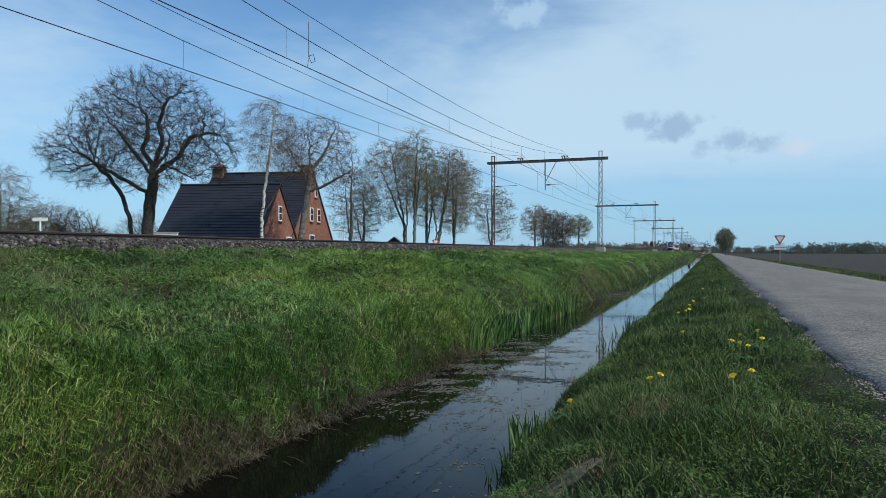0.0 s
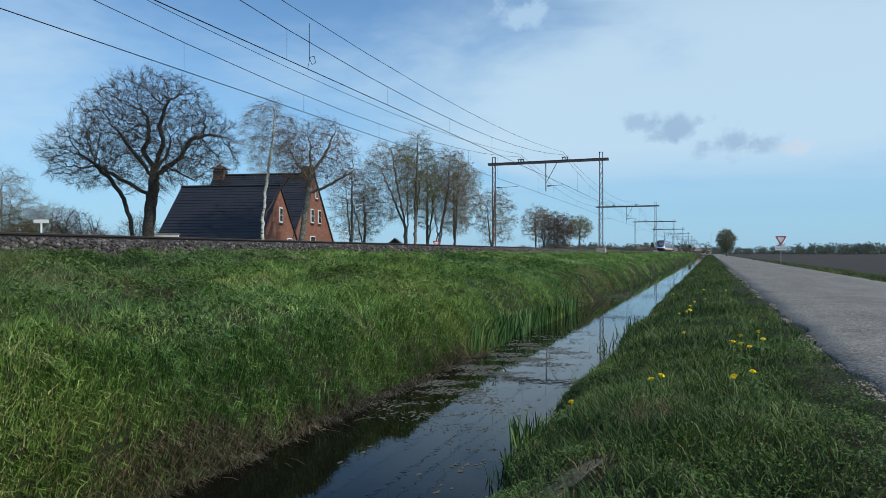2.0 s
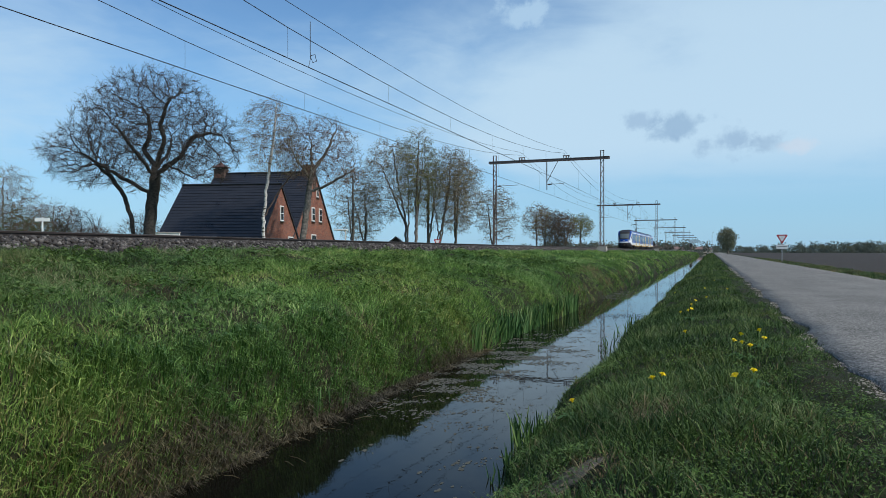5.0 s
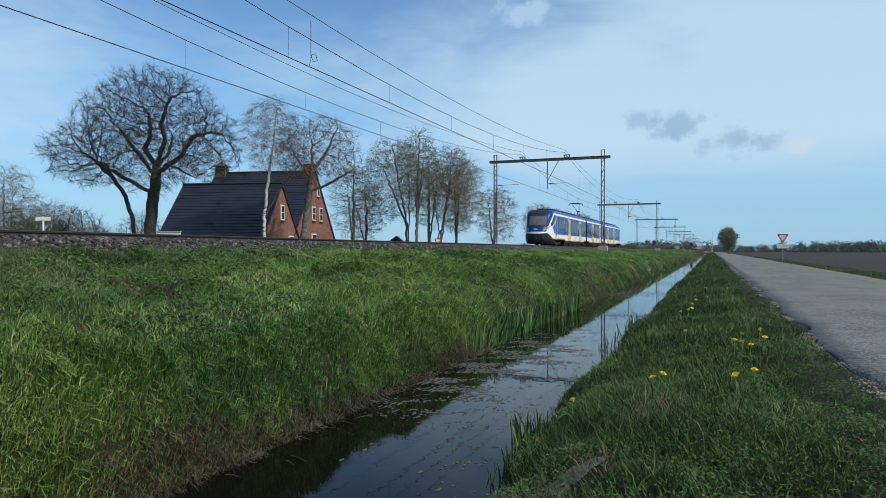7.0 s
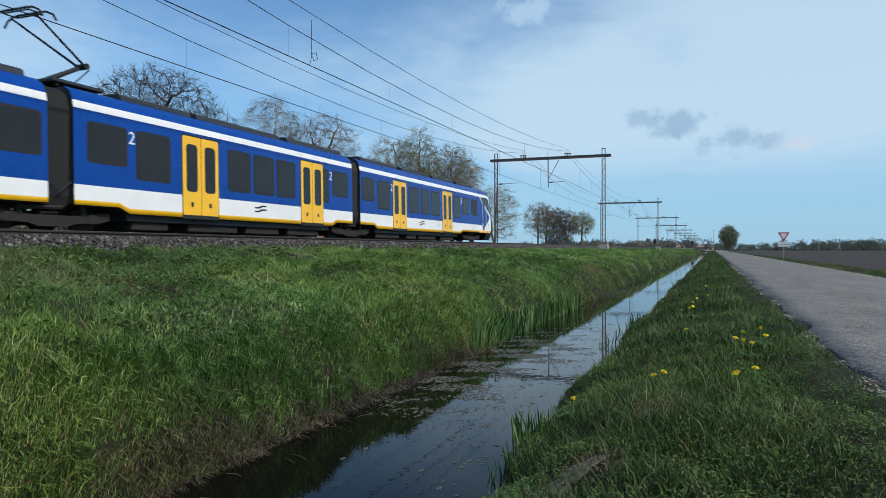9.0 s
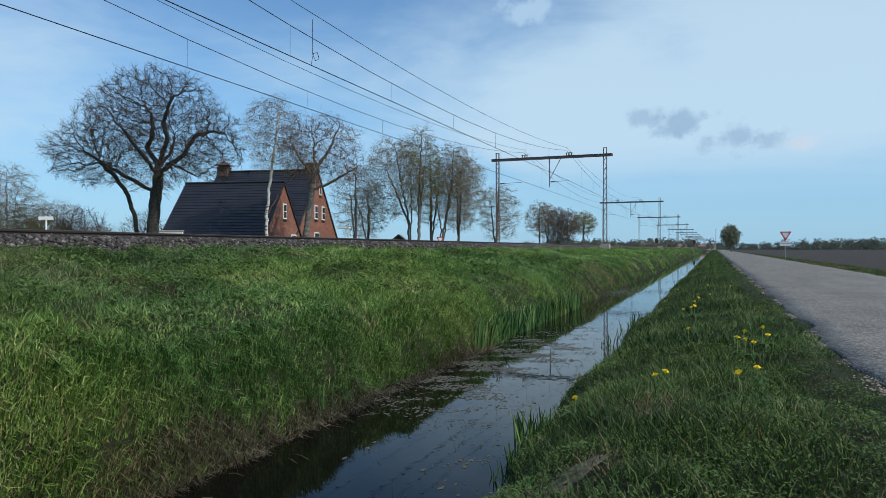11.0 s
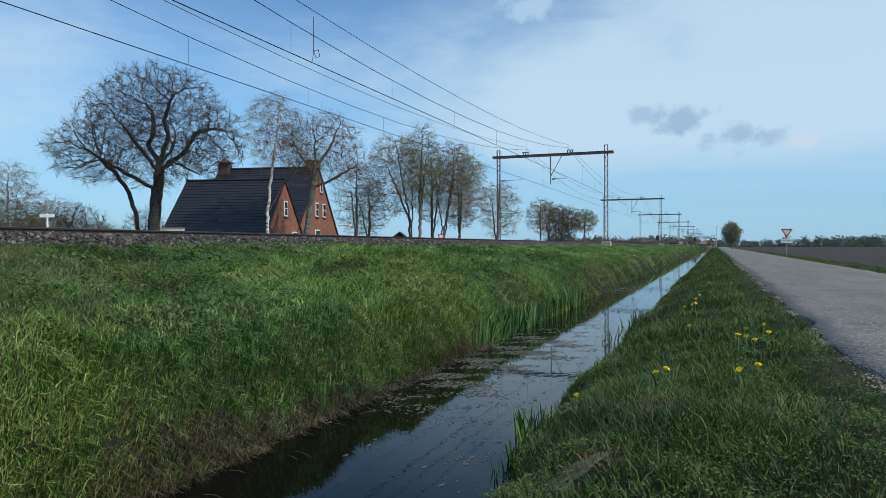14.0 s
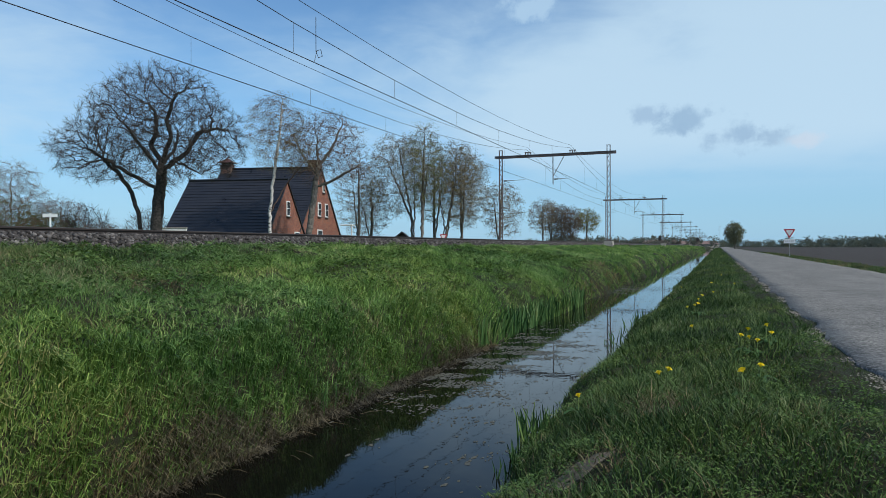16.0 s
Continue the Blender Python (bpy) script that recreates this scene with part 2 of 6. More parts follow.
DRY = mat_blade("dry_grass", ((0.0, (0.07, 0.055, 0.032)), (0.6, (0.19, 0.15, 0.085)), (1.0, (0.36, 0.3, 0.18))), trans=0.2)
BALLAST = mat_ballast()
RAIL = plain("rusty_rail", (0.026, 0.019, 0.016), 0.75, 0.1, 0.3, 2.0)
RAILHEAD = plain("worn_rail_head", (0.22, 0.2, 0.19), 0.4, 0.8, 0.1)
CONCRETE = plain("weathered_concrete", (0.36, 0.33, 0.28), 0.85, 0, 0.25, 2.0, 40, 0.4)
STEEL = plain("brown_weathered_steel", (0.15, 0.115, 0.105), 0.65, 0.2, 0.3, 1.5)
WIRE = plain("dark_wire", (0.035, 0.035, 0.04), 0.6, 0.3, 0.1)
CERAMIC = plain("brown_insulator", (0.05, 0.03, 0.025), 0.35, 0, 0.1)


# ---- mesh tools ----
def finish(name, bm, mat, smooth=False):
    me = bpy.data.meshes.new(name)
    bmesh.ops.recalc_face_normals(bm, faces=bm.faces)
    bm.to_mesh(me)
    bm.free()
    for m in (mat if isinstance(mat, (list, tuple)) else [mat]):
        me.materials.append(m)
    if smooth:
        me.shade_smooth()
    return me


def part(name, bm, mat, parent, label="", smooth=False):
    """One mesh object under a thing or a part."""
    me = bm if isinstance(bm, bpy.types.Mesh) else finish(name, bm, mat, smooth)
    ob = new(name, me)
    ob.parent = parent
    return tagged(ob, label)


def thing(name, label, category, at=None, group="", kind="", data=None):
    ob = new(name, data)
    ob.matrix_basis = at if at is not None else Matrix()
    return tagged(ob, label, category, group, kind)


def add_box(bm, c, s, m=None, bevel=0.0, mat=0):
    vs = bmesh.ops.create_cube(bm, size=1.0)["verts"]
    bmesh.ops.scale(bm, vec=s, verts=vs)
    bmesh.ops.translate(bm, vec=c, verts=vs)
    fs = {f for v in vs for f in v.link_faces}
    for f in fs:
        f.material_index = mat
    if bevel:
        r = bmesh.ops.bevel(bm, geom=list({e for v in vs for e in v.link_edges}), offset=bevel, segments=1, affect="EDGES")
        vs = list({v for f in r["faces"] for v in f.verts} | {v for v in vs if v.is_valid})
    if m is not None:
        bmesh.ops.transform(bm, matrix=m, verts=[v for v in vs if v.is_valid])
    return bm


def box(c, s, bevel=0.0):
    return add_box(bmesh.new(), c, s, None, bevel)


def add_tube(bm, pts, radii, sides=6, mat=0, cap=True):
    pts = [Vector(p) for p in pts]
    if not isinstance(radii, (list, tuple)):
        radii = [radii] * len(pts)
    rings = []
    for i, p in enumerate(pts):
        d = (pts[min(i + 1, len(pts) - 1)] - pts[max(i - 1, 0)]).normalized()
        a = d.cross(Vector((0, 0, 1)) if abs(d.z) < 0.9 else Vector((1, 0, 0))).normalized()
        b = d.cross(a)
        rings.append([bm.verts.new(p + radii[i] * (math.cos(t) * a + math.sin(t) * b)) for t in (2 * math.pi * j / sides for j in range(sides))])
    for r0, r1 in zip(rings, rings[1:]):
        for j in range(sides):
            f = bm.faces.new((r0[j], r0[(j + 1) % sides], r1[(j + 1) % sides], r1[j]))
            f.material_index = mat
    if cap:
        for r in (rings[0][::-1], rings[-1]):
            bm.faces.new(r).material_index = mat
    return bm


def tube(pts, radii, sides=6):
    return add_tube(bmesh.new(), pts, radii, sides)


def add_prism(bm, outline, axis, lo, hi, mat=0):
    """Extrude a 2D outline along an axis (0 x, 1 y, 2 z) from lo to hi."""
    def v(a, b, h):
        return {0: (h, a, b), 1: (a, h, b), 2: (a, b, h)}[axis]
    r0 = [bm.verts.new(v(a, b, lo)) for a, b in outline]
    r1 = [bm.verts.new(v(a, b, hi)) for a, b in outline]
    n = len(outline)
    for j in range(n):
        bm.faces.new((r0[j], r0[(j + 1) % n], r1[(j + 1) % n], r1[j])).material_index = mat
    bm.faces.new(r0[::-1]).material_index = mat
    bm.faces.new(r1).material_index = mat
    return bm


def prism(outline, axis, lo, hi):
    return add_prism(bmesh.new(), outline, axis, lo, hi)


def raw_mesh(name, verts, faces, mat, smooth=False):
    """A mesh from arrays: verts (n, 3) and faces (m, k), all with k corners."""
    verts, faces = np.asarray(verts, np.float32), np.asarray(faces, np.int32)
    me = bpy.data.meshes.new(name)
    me.vertices.add(len(verts))
    me.vertices.foreach_set("co", verts.ravel())
    m, c = faces.shape
    me.loops.add(m * c)
    me.loops.foreach_set("vertex_index", faces.ravel())
    me.polygons.add(m)
    me.polygons.foreach_set("loop_start", np.arange(m, dtype=np.int32) * c)
    me.update(calc_edges=True)
    me.materials.append(mat)
    if smooth:
        me.shade_smooth()
    return me


# ---- ground ----
PROFILE_X = np.array([-3000, -120, -40, -25, -22.0, -20.0, -19.0, -18.2, -10.6, -10.0, -9.0, -8.0, -6.0, -4.9, -4.35, -4.05, -3.75, -3.4, -2.75, -2.12, -1.77, -1.54, -1.15, -0.6, 0.2, 1.1, 1.5, 5.4, 5.9, 6.6, 7.6, 8.6, 12, 60, 3000])
PROFILE_Z = np.array([-0.3, -0.3, -0.3, -0.25, 0.2, 0.85, 1.0, 1.05, 1.05, 1.02, 0.95, 0.80, 0.58, 0.40, 0.17, -0.18, -0.74, -0.95, -1.1, -0.98, -0.8, -0.55, -0.33, -0.15, -0.05, -0.02, -0.06, -0.06, -0.02, -0.05, -0.12, -0.2, -0.22, -0.25, -0.3])


def wobble(x, y):
    """The waterline's small bends."""
    return 0.10 * np.sin(0.9 * y + 0.4) + 0.06 * np.sin(2.3 * y + 1.0) + 0.03 * np.sin(5.1 * y)


def ground_z(x, y):
    x, y = np.asarray(x, float), np.asarray(y, float)
    near = np.exp(-((x + 2.75) / 2.2) ** 4) * (np.abs(y) < 150)
    z = np.interp(x + near * (wobble(x, y) - 0.17 * np.clip((x + 2.75) / 0.5, 0, 1)), PROFILE_X, PROFILE_Z)
    u, w = x + 0.35 * np.sin(1.3 * y + 0.7), y + 0.4 * np.sin(1.1 * x)
    lump = 0.06 * np.sin(1.7 * u + 0.8 * w) * np.sin(1.1 * w - 0.6 * u) + 0.055 * np.sin(3.9 * u + 1.0) * np.sin(3.1 * w + 2.0 * u) + 0.035 * np.sin(7.3 * u - 2.1 * w) * np.sin(6.1 * w + 1.7 * u)
    grass = ((x > -9.6) & (x < -3.9)) * 1.0 + ((x > -1.7) & (x < 0.9)) * 0.6
    return z + lump * grass


def build_ground():
    xs = np.unique(np.concatenate([PROFILE_X, np.arange(-10, -4.8, 0.12), np.arange(-4.8, -3.2, 0.04), np.arange(-2.2, -0.9, 0.05), np.arange(-0.9, 1.2, 0.12), np.arange(-1500, -40, 160), np.arange(20, 1500, 160)]))
    ys = np.unique(np.concatenate([np.arange(-30, 0, 0.5), np.arange(0, 20, 0.12), np.arange(20, 40, 0.25), np.arange(40, 160, 2.0), np.arange(160, 3001, 142.0), np.arange(-3000, -30, 135.0)]))
    gx, gy = np.meshgrid(xs, ys, indexing="ij")
    v = np.stack([gx, gy, ground_z(gx, gy)], -1).reshape(-1, 3)
    n, m = len(xs), len(ys)
    i, j = np.meshgrid(np.arange(n - 1), np.arange(m - 1), indexing="ij")
    a = (i * m + j).ravel()
    me = raw_mesh("ground", v, np.stack([a, a + m, a + m + 1, a + 1], -1), TURF, True)
    me.materials.append(FIELD)
    me.materials.append(MEADOW)
    mid = 0.5 * (xs[:-1] + xs[1:])
    idx = np.repeat(np.where(mid > 8.2, 1, np.where(mid < -24, 2, 0)), m - 1).astype(np.int32)
    me.polygons.foreach_set("material_index", idx)
    return tagged(new("ground", me), "grassy railway embankment, ditch banks, verge and bare ploughed field", "ground", kind="structure")


build_ground()
water_bm = bmesh.new()
add_prism(water_bm, [(-4.6, -0.9), (-0.9, -0.9), (-0.9, WATER_Z), (-4.6, WATER_Z)], 1, -330, 900)
tagged(new("water", finish("water", water_bm, WATER)), "dark still ditch water reflecting the sky", "water", kind="structure")


def build_road():
    ys = np.concatenate([np.arange(-330, -30, 6.0), np.arange(-30, 60, 0.15), np.arange(60, 1200, 6.0)])
    rng = np.random.default_rng(5)
    edge = 0.05 * np.sin(ys * 1.3) + 0.03 * np.sin(ys * 4.1) + rng.normal(0, 0.018, len(ys))
    left, right = 1.17 + edge, 5.75 - edge[::-1]
    cols = [left, left + 0.03, left + 0.4, 0.5 * (left + right), right - 0.4, right - 0.03, right]
    zs = [-0.09, 0.0, 0.012, 0.05, 0.012, 0.0, -0.09]
    v = np.stack([np.stack([c, ys, np.full_like(ys, z)], -1) for c, z in zip(cols, zs)], 0).reshape(-1, 3)
    m = len(ys)
    i, j = np.meshgrid(np.arange(len(cols) - 1), np.arange(m - 1), indexing="ij")
    a = (i * m + j).ravel()
    tagged(new("road", raw_mesh("road", v, np.stack([a, a + m, a + m + 1, a + 1], -1), ASPHALT, False)),
           "narrow grey asphalt lane with crumbling edges", "road", kind="structure")


build_road()


# ---- railway ----
def build_bed():
    bm = prism([(-18.6, 1.0), (-9.75, 0.95), (-10.5, 1.2), (-10.95, 1.27), (-14.35, 1.24), (-17.9, 1.27)], 1, -330, 1100)
    bed = tagged(new("ballast_bed", finish("ballast_bed", bm, BALLAST)), "grey-brown crushed stone ballast under the tracks", "ballast", kind="structure")
    rng = np.random.default_rng(11)
    n = 15000
    y = 4 + 90 * rng.random(n) ** 1.6
    x = -9.7 - 1.75 * rng.random(n)
    z = np.interp(x, [-12, -10.95, -10.5, -9.75, -9.5], [1.27, 1.27, 1.2, 0.97, 0.95]) + rng.random(n) * 0.035
    size = (0.028 + 0.03 * rng.random(n)) * (1 + y / 90)
    unit = np.array([[1, 0, 0], [-1, 0, 0], [0, 1, 0], [0, -1, 0], [0, 0, 0.8], [0, 0, -0.8]])
    jit = 1 + 0.45 * (rng.random((n, 6, 1)) - 0.5)
    a = rng.random(n) * 6.28
    rot = np.zeros((n, 3, 3))
    rot[:, 0, 0], rot[:, 0, 1], rot[:, 1, 0], rot[:, 1, 1], rot[:, 2, 2] = np.cos(a), -np.sin(a), np.sin(a), np.cos(a), 1
    tilt = rng.normal(0, 0.5, n)
    rt = np.zeros((n, 3, 3))
    rt[:, 0, 0], rt[:, 1, 1], rt[:, 1, 2], rt[:, 2, 1], rt[:, 2, 2] = 1, np.cos(tilt), -np.sin(tilt), np.sin(tilt), np.cos(tilt)
    v = np.einsum("nij,njk,nlk->nli", rot, rt, unit[None] * jit) * size[:, None, None] + np.stack([x, y, z], -1)[:, None]
    tri = np.array([[0, 2, 4], [2, 1, 4], [1, 3, 4], [3, 0, 4], [2, 0, 5], [1, 2, 5], [3, 1, 5], [0, 3, 5]])
    f = (np.arange(n)[:, None, None] * 6 + tri[None]).reshape(-1, 3)
    tagged(new("loose_ballast", raw_mesh("loose_ballast", v.reshape(-1, 3), f, BALLAST)), "loose crushed stones along the ballast shoulder", "ballast", kind="stuff")


def build_track(x):
    tr = thing("railway_track", "railway track with rust-brown rails on concrete sleepers", "track", pose(x, 0, 0), kind="structure", group="railway tracks")
    prof = [(-0.075, -0.17), (0.075, -0.17), (0.075, -0.155), (0.012, -0.135), (0.012, -0.045), (0.036, -0.035), (0.036, -0.006), (0.028, 0.0), (-0.028, 0.0), (-0.036, -0.006), (-0.036, -0.035), (-0.012, -0.045), (-0.012, -0.135), (-0.075, -0.155)]
    for side in (-0.7535, 0.7535):
        rail = part("rail", prism([(side + a, RAIL_Z + b) for a, b in prof], 1, -330, 1100), RAIL, tr)
        part("rail_head", prism([(side - 0.026, RAIL_Z), (side + 0.026, RAIL_Z), (side + 0.026, RAIL_Z + 0.004), (side - 0.026, RAIL_Z + 0.004)], 1, -330, 1100), RAILHEAD, rail, "polished running surface")
    bm = bmesh.new()
    add_prism(bm, [(-1.25, RAIL_Z - 0.36), (1.25, RAIL_Z - 0.36), (1.25, RAIL_Z - 0.19), (-1.25, RAIL_Z - 0.19)], 1, -0.13, 0.13)
    me = finish("sleeper", bm, CONCRETE)
    for k in range(130):
        s = part("sleeper", me, CONCRETE, tr)
        s.location = (0, 2 + 0.6 * k, 0)


build_bed()
build_track(NEAR_TRACK)
build_track(FAR_TRACK)

LEG_R, LEG_L = -9.0, -18.9


def lattice_leg(x, parent):
    """A riveted lattice leg: four angle corners, zigzag flats on the two broad faces."""
    base, top, h = 1.45, 9.95, 0.16
    bm = bmesh.new()
    for sx in (-1, 1):
        for sy in (-1, 1):
            add_prism(bm, [(x + sx * h, sy * 0.1), (x + sx * (h - 0.05), sy * 0.1), (x + sx * (h - 0.05), sy * 0.085), (x + sx * (h - 0.012), sy * 0.085), (x + sx * (h - 0.012), sy * 0.05), (x + sx * h, sy * 0.05)], 2, base, top)
    leg = part("leg", bm, STEEL, parent)
    n = 17
    step = (9.2 - base - 0.2) / n
    for sy in (-0.092, 0.092):
        bm = tube([(x + (h - 0.02) * (1 if i % 2 else -1), sy, base + 0.2 + i * step) for i in range(n + 1)], 0.022, 4)
        part("lacing", bm, STEEL, leg)
    part("foot_plate", box((x, 0, base + 0.08), (0.42, 0.3, 0.16), 0.01), STEEL, leg)
    part("cap", box((x, 0, top + 0.01), (0.36, 0.24, 0.03), 0.005), STEEL, leg)


def build_portal():
    p = thing("catenary_portal", "brown steel lattice portal carrying the overhead line", "portal", group="catenary portals")
    for x in (LEG_L, LEG_R):
        lattice_leg(x, p)
        part("footing", prism([(x - 0.45, 0.7), (x + 0.45, 0.7), (x + 0.36, 1.46), (x - 0.36, 1.46)], 1, -0.4, 0.4), CONCRETE, p, "pale concrete block")
    bm = bmesh.new()
    for sy in (-0.13, 0.13):
        add_prism(bm, [(sy * 1.0, 9.2), (sy * 1.45, 9.2), (sy * 1.45, 9.22), (sy * 1.12, 9.225), (sy * 1.12, 9.405), (sy * 1.45, 9.41), (sy * 1.45, 9.43), (sy * 1.0, 9.43)], 0, LEG_L - 0.55, LEG_R + 0.65)
    part("crossbeam", bm, STEEL, p)
    part("hanger_post", tube([(-13.97, 0, 9.2), (-13.97, 0, 6.65)], 0.045, 6), STEEL, p)
    part("hanger_brace", tube([(-12.95, 0, 9.2), (-13.95, 0, 7.4)], 0.03, 6), STEEL, p)
    for x0, x1 in ((-13.97, NEAR_TRACK - 0.1), (LEG_L + 0.16, FAR_TRACK - 0.2)):
        arm = part("registration_arm", tube([(x0, 0, 7.12), (x1, 0, 7.17)], 0.02, 5), STEEL, p)
        part("insulator", tube([(x0 + 0.1, 0, 7.12), (x0 + 0.16, 0, 7.12), (x0 + 0.17, 0, 7.12), (x0 + 0.3, 0, 7.125), (x0 + 0.32, 0, 7.125), (x0 + 0.45, 0, 7.13)], [0.03, 0.08, 0.05, 0.08, 0.05, 0.07], 8), CERAMIC, arm)
    for x in (FAR_TRACK + 0.1, NEAR_TRACK + 0.1):
        st = part("wire_support", box((x, 0, 9.53), (0.08, 0.22, 0.2), 0.01), STEEL, p)
        for dx in (-0.22, 0.22):
            part("insulator", tube([(x + dx, 0, 9.44), (x + dx, 0, 9.5), (x + dx, 0, 9.54), (x + dx, 0, 9.6), (x + dx, 0, 9.64)], [0.03, 0.05, 0.035, 0.05, 0.03], 8), CERAMIC, st)
        part("yoke", box((x, 0, 9.67), (0.62, 0.08, 0.07), 0.01), STEEL, st)
    return p


portal = build_portal()
portal.matrix_basis = pose(0, PORTAL_Y[0], 0)
for _y in PORTAL_Y[1:]:
    copy_thing(portal, pose(0, _y, 0))


def build_line(x, feeder):
    """Contact wire, messenger wire and droppers over one track."""
    line = thing("overhead_line", "dark overhead contact and messenger wires with droppers", "overhead line", group="overhead lines")
    bm = bmesh.new()
    pts = []
    for k, y in enumerate(PORTAL_Y):
        pts.append((x + (0.2 if k % 2 else -0.2), y, 7.15))
    add_tube(bm, [(x, -100, 7.15)] + pts, 0.016, 5)
    part("contact_wire", bm, WIRE, line)

    def sag(y, top, drop):
        u = ((y - PORTAL_Y[0]) / 66.8) % 1.0
        return top - drop * 4 * u * (1 - u)

    def wire(name, dx, top, drop, r):
        b = bmesh.new()
        ys = [PORTAL_Y[0] + 66.8 / 12 * i for i in range(-12, 12 * 10)]
        add_tube(b, [(x + dx, y, sag(y, top, drop)) for y in ys], r, 5)
        part(name, b, WIRE, line)

    wire("messenger_wire", 0.0, 9.9, 2.05, 0.013)
    if feeder:
        wire("feeder_wire", 0.0, 10.15, 1.42, 0.011)
    for k, y in enumerate(PORTAL_Y[:5]):
        for j in range(1, 9):
            yy = y + 66.8 * j / 9
            part("dropper", tube([(x, yy, 7.15), (x, yy, sag(yy, 9.95, 2.1))], 0.006, 4), WIRE, line)
    return line


line_near = build_line(NEAR_TRACK - 0.1, True)
line_far = build_line(FAR_TRACK, True)
part("jumper", tube([(-12.4, 20.3, 8.66), (-12.4, 20.3, 7.5), (-12.42, 20.5, 7.35), (-12.4, 20.7, 7.45), (-12.4, 20.6, 7.65), (-12.4, 20.35, 7.55), (-12.4, 20.2, 7.15)], 0.012, 5), WIRE, line_near)


# ---- train ----
BLUE = plain("blue_train_paint", (0.003, 0.052, 0.27), 0.3, 0, 0.12, 0.8, 30, 0.02, spec=0.16)
WHITE = plain("white_train_paint", (0.78, 0.78, 0.76), 0.35, 0, 0.08, 1.2, 30, 0.02, coat=0.2)
YELLOW = plain("yellow_train_paint", (0.86, 0.47, 0.012), 0.35, 0, 0.08, 1.5, 30, 0.02, coat=0.2)
ROOF = plain("grey_train_roof", (0.028, 0.032, 0.04), 0.65, 0, 0.25, 1.5, 20, 0.1, spec=0.3)
SKIRT = plain("dark_grey_skirt", (0.02, 0.021, 0.025), 0.5, 0, 0.25, 2.0, 30, 0.05, spec=0.25)
BLACK = plain("black_rubber", (0.012, 0.012, 0.013), 0.7, 0, 0.2)
GEAR = plain("dusty_running_gear", (0.024, 0.02, 0.018), 0.8, 0.2, 0.4, 5.0)
TINTED = mat_glass("tinted_train_glass", (0.017, 0.02, 0.023), 0.05)
# Lighter base colour stands in for sky reflected in the windscreen
SCREEN = mat_glass("windscreen_glass", (0.10, 0.12, 0.125), 0.04, 0.5)
LENS = mat_glass("headlight_lens", (0.24, 0.26, 0.26), 0.1, 0.5)
TRAIN_L = 60.8
BODY_Z = [0.30, 0.78, 1.30, 3.24, 3.44, 3.66, 3.80, 3.86]
BODY_W = [1.30, 1.408, 1.40, 1.37, 1.335, 1.24, 1.02, 0.30]


def body_w(z):
    return float(np.interp(z, BODY_Z, BODY_W))


def inside(poly, y, z):
    hit = False
    for (y0, z0), (y1, z1) in zip(poly, poly[1:] + poly[:1]):
        if (z0 > z) != (z1 > z) and y < y0 + (z - z0) / (z1 - z0) * (y1 - y0):
            hit = not hit
    return hit


NOSE_END, NOSE_BACK = 4.7, 2.7
NOSE_WHITE = [(-1, 1.26), (-1, 1.5), (0.37, 1.54), (1.42, 2.12), (2.4, 3.22), (2.72, 3.40), (3.2, 3.44), (4.8, 3.44), (4.8, 3.24), (4.62, 3.24), (4.12, 2.86), (3.85, 2.76),
              (2.21, 1.93), (3.12, 1.28), (4.8, 1.28), (4.8, 0.9), (1.95, 0.93), (1.0, 1.38), (0.37, 1.30)]
NOSE_PANE = [(1.74, 2.23), (2.66, 3.12), (2.9, 3.24), (3.3, 3.27), (4.45, 3.22), (3.97, 2.88), (2.02, 2.05)]
NOSE_YELLOW = [(1.95, 0.93), (4.8, 0.9), (4.8, 0.7), (2.2, 0.8)]


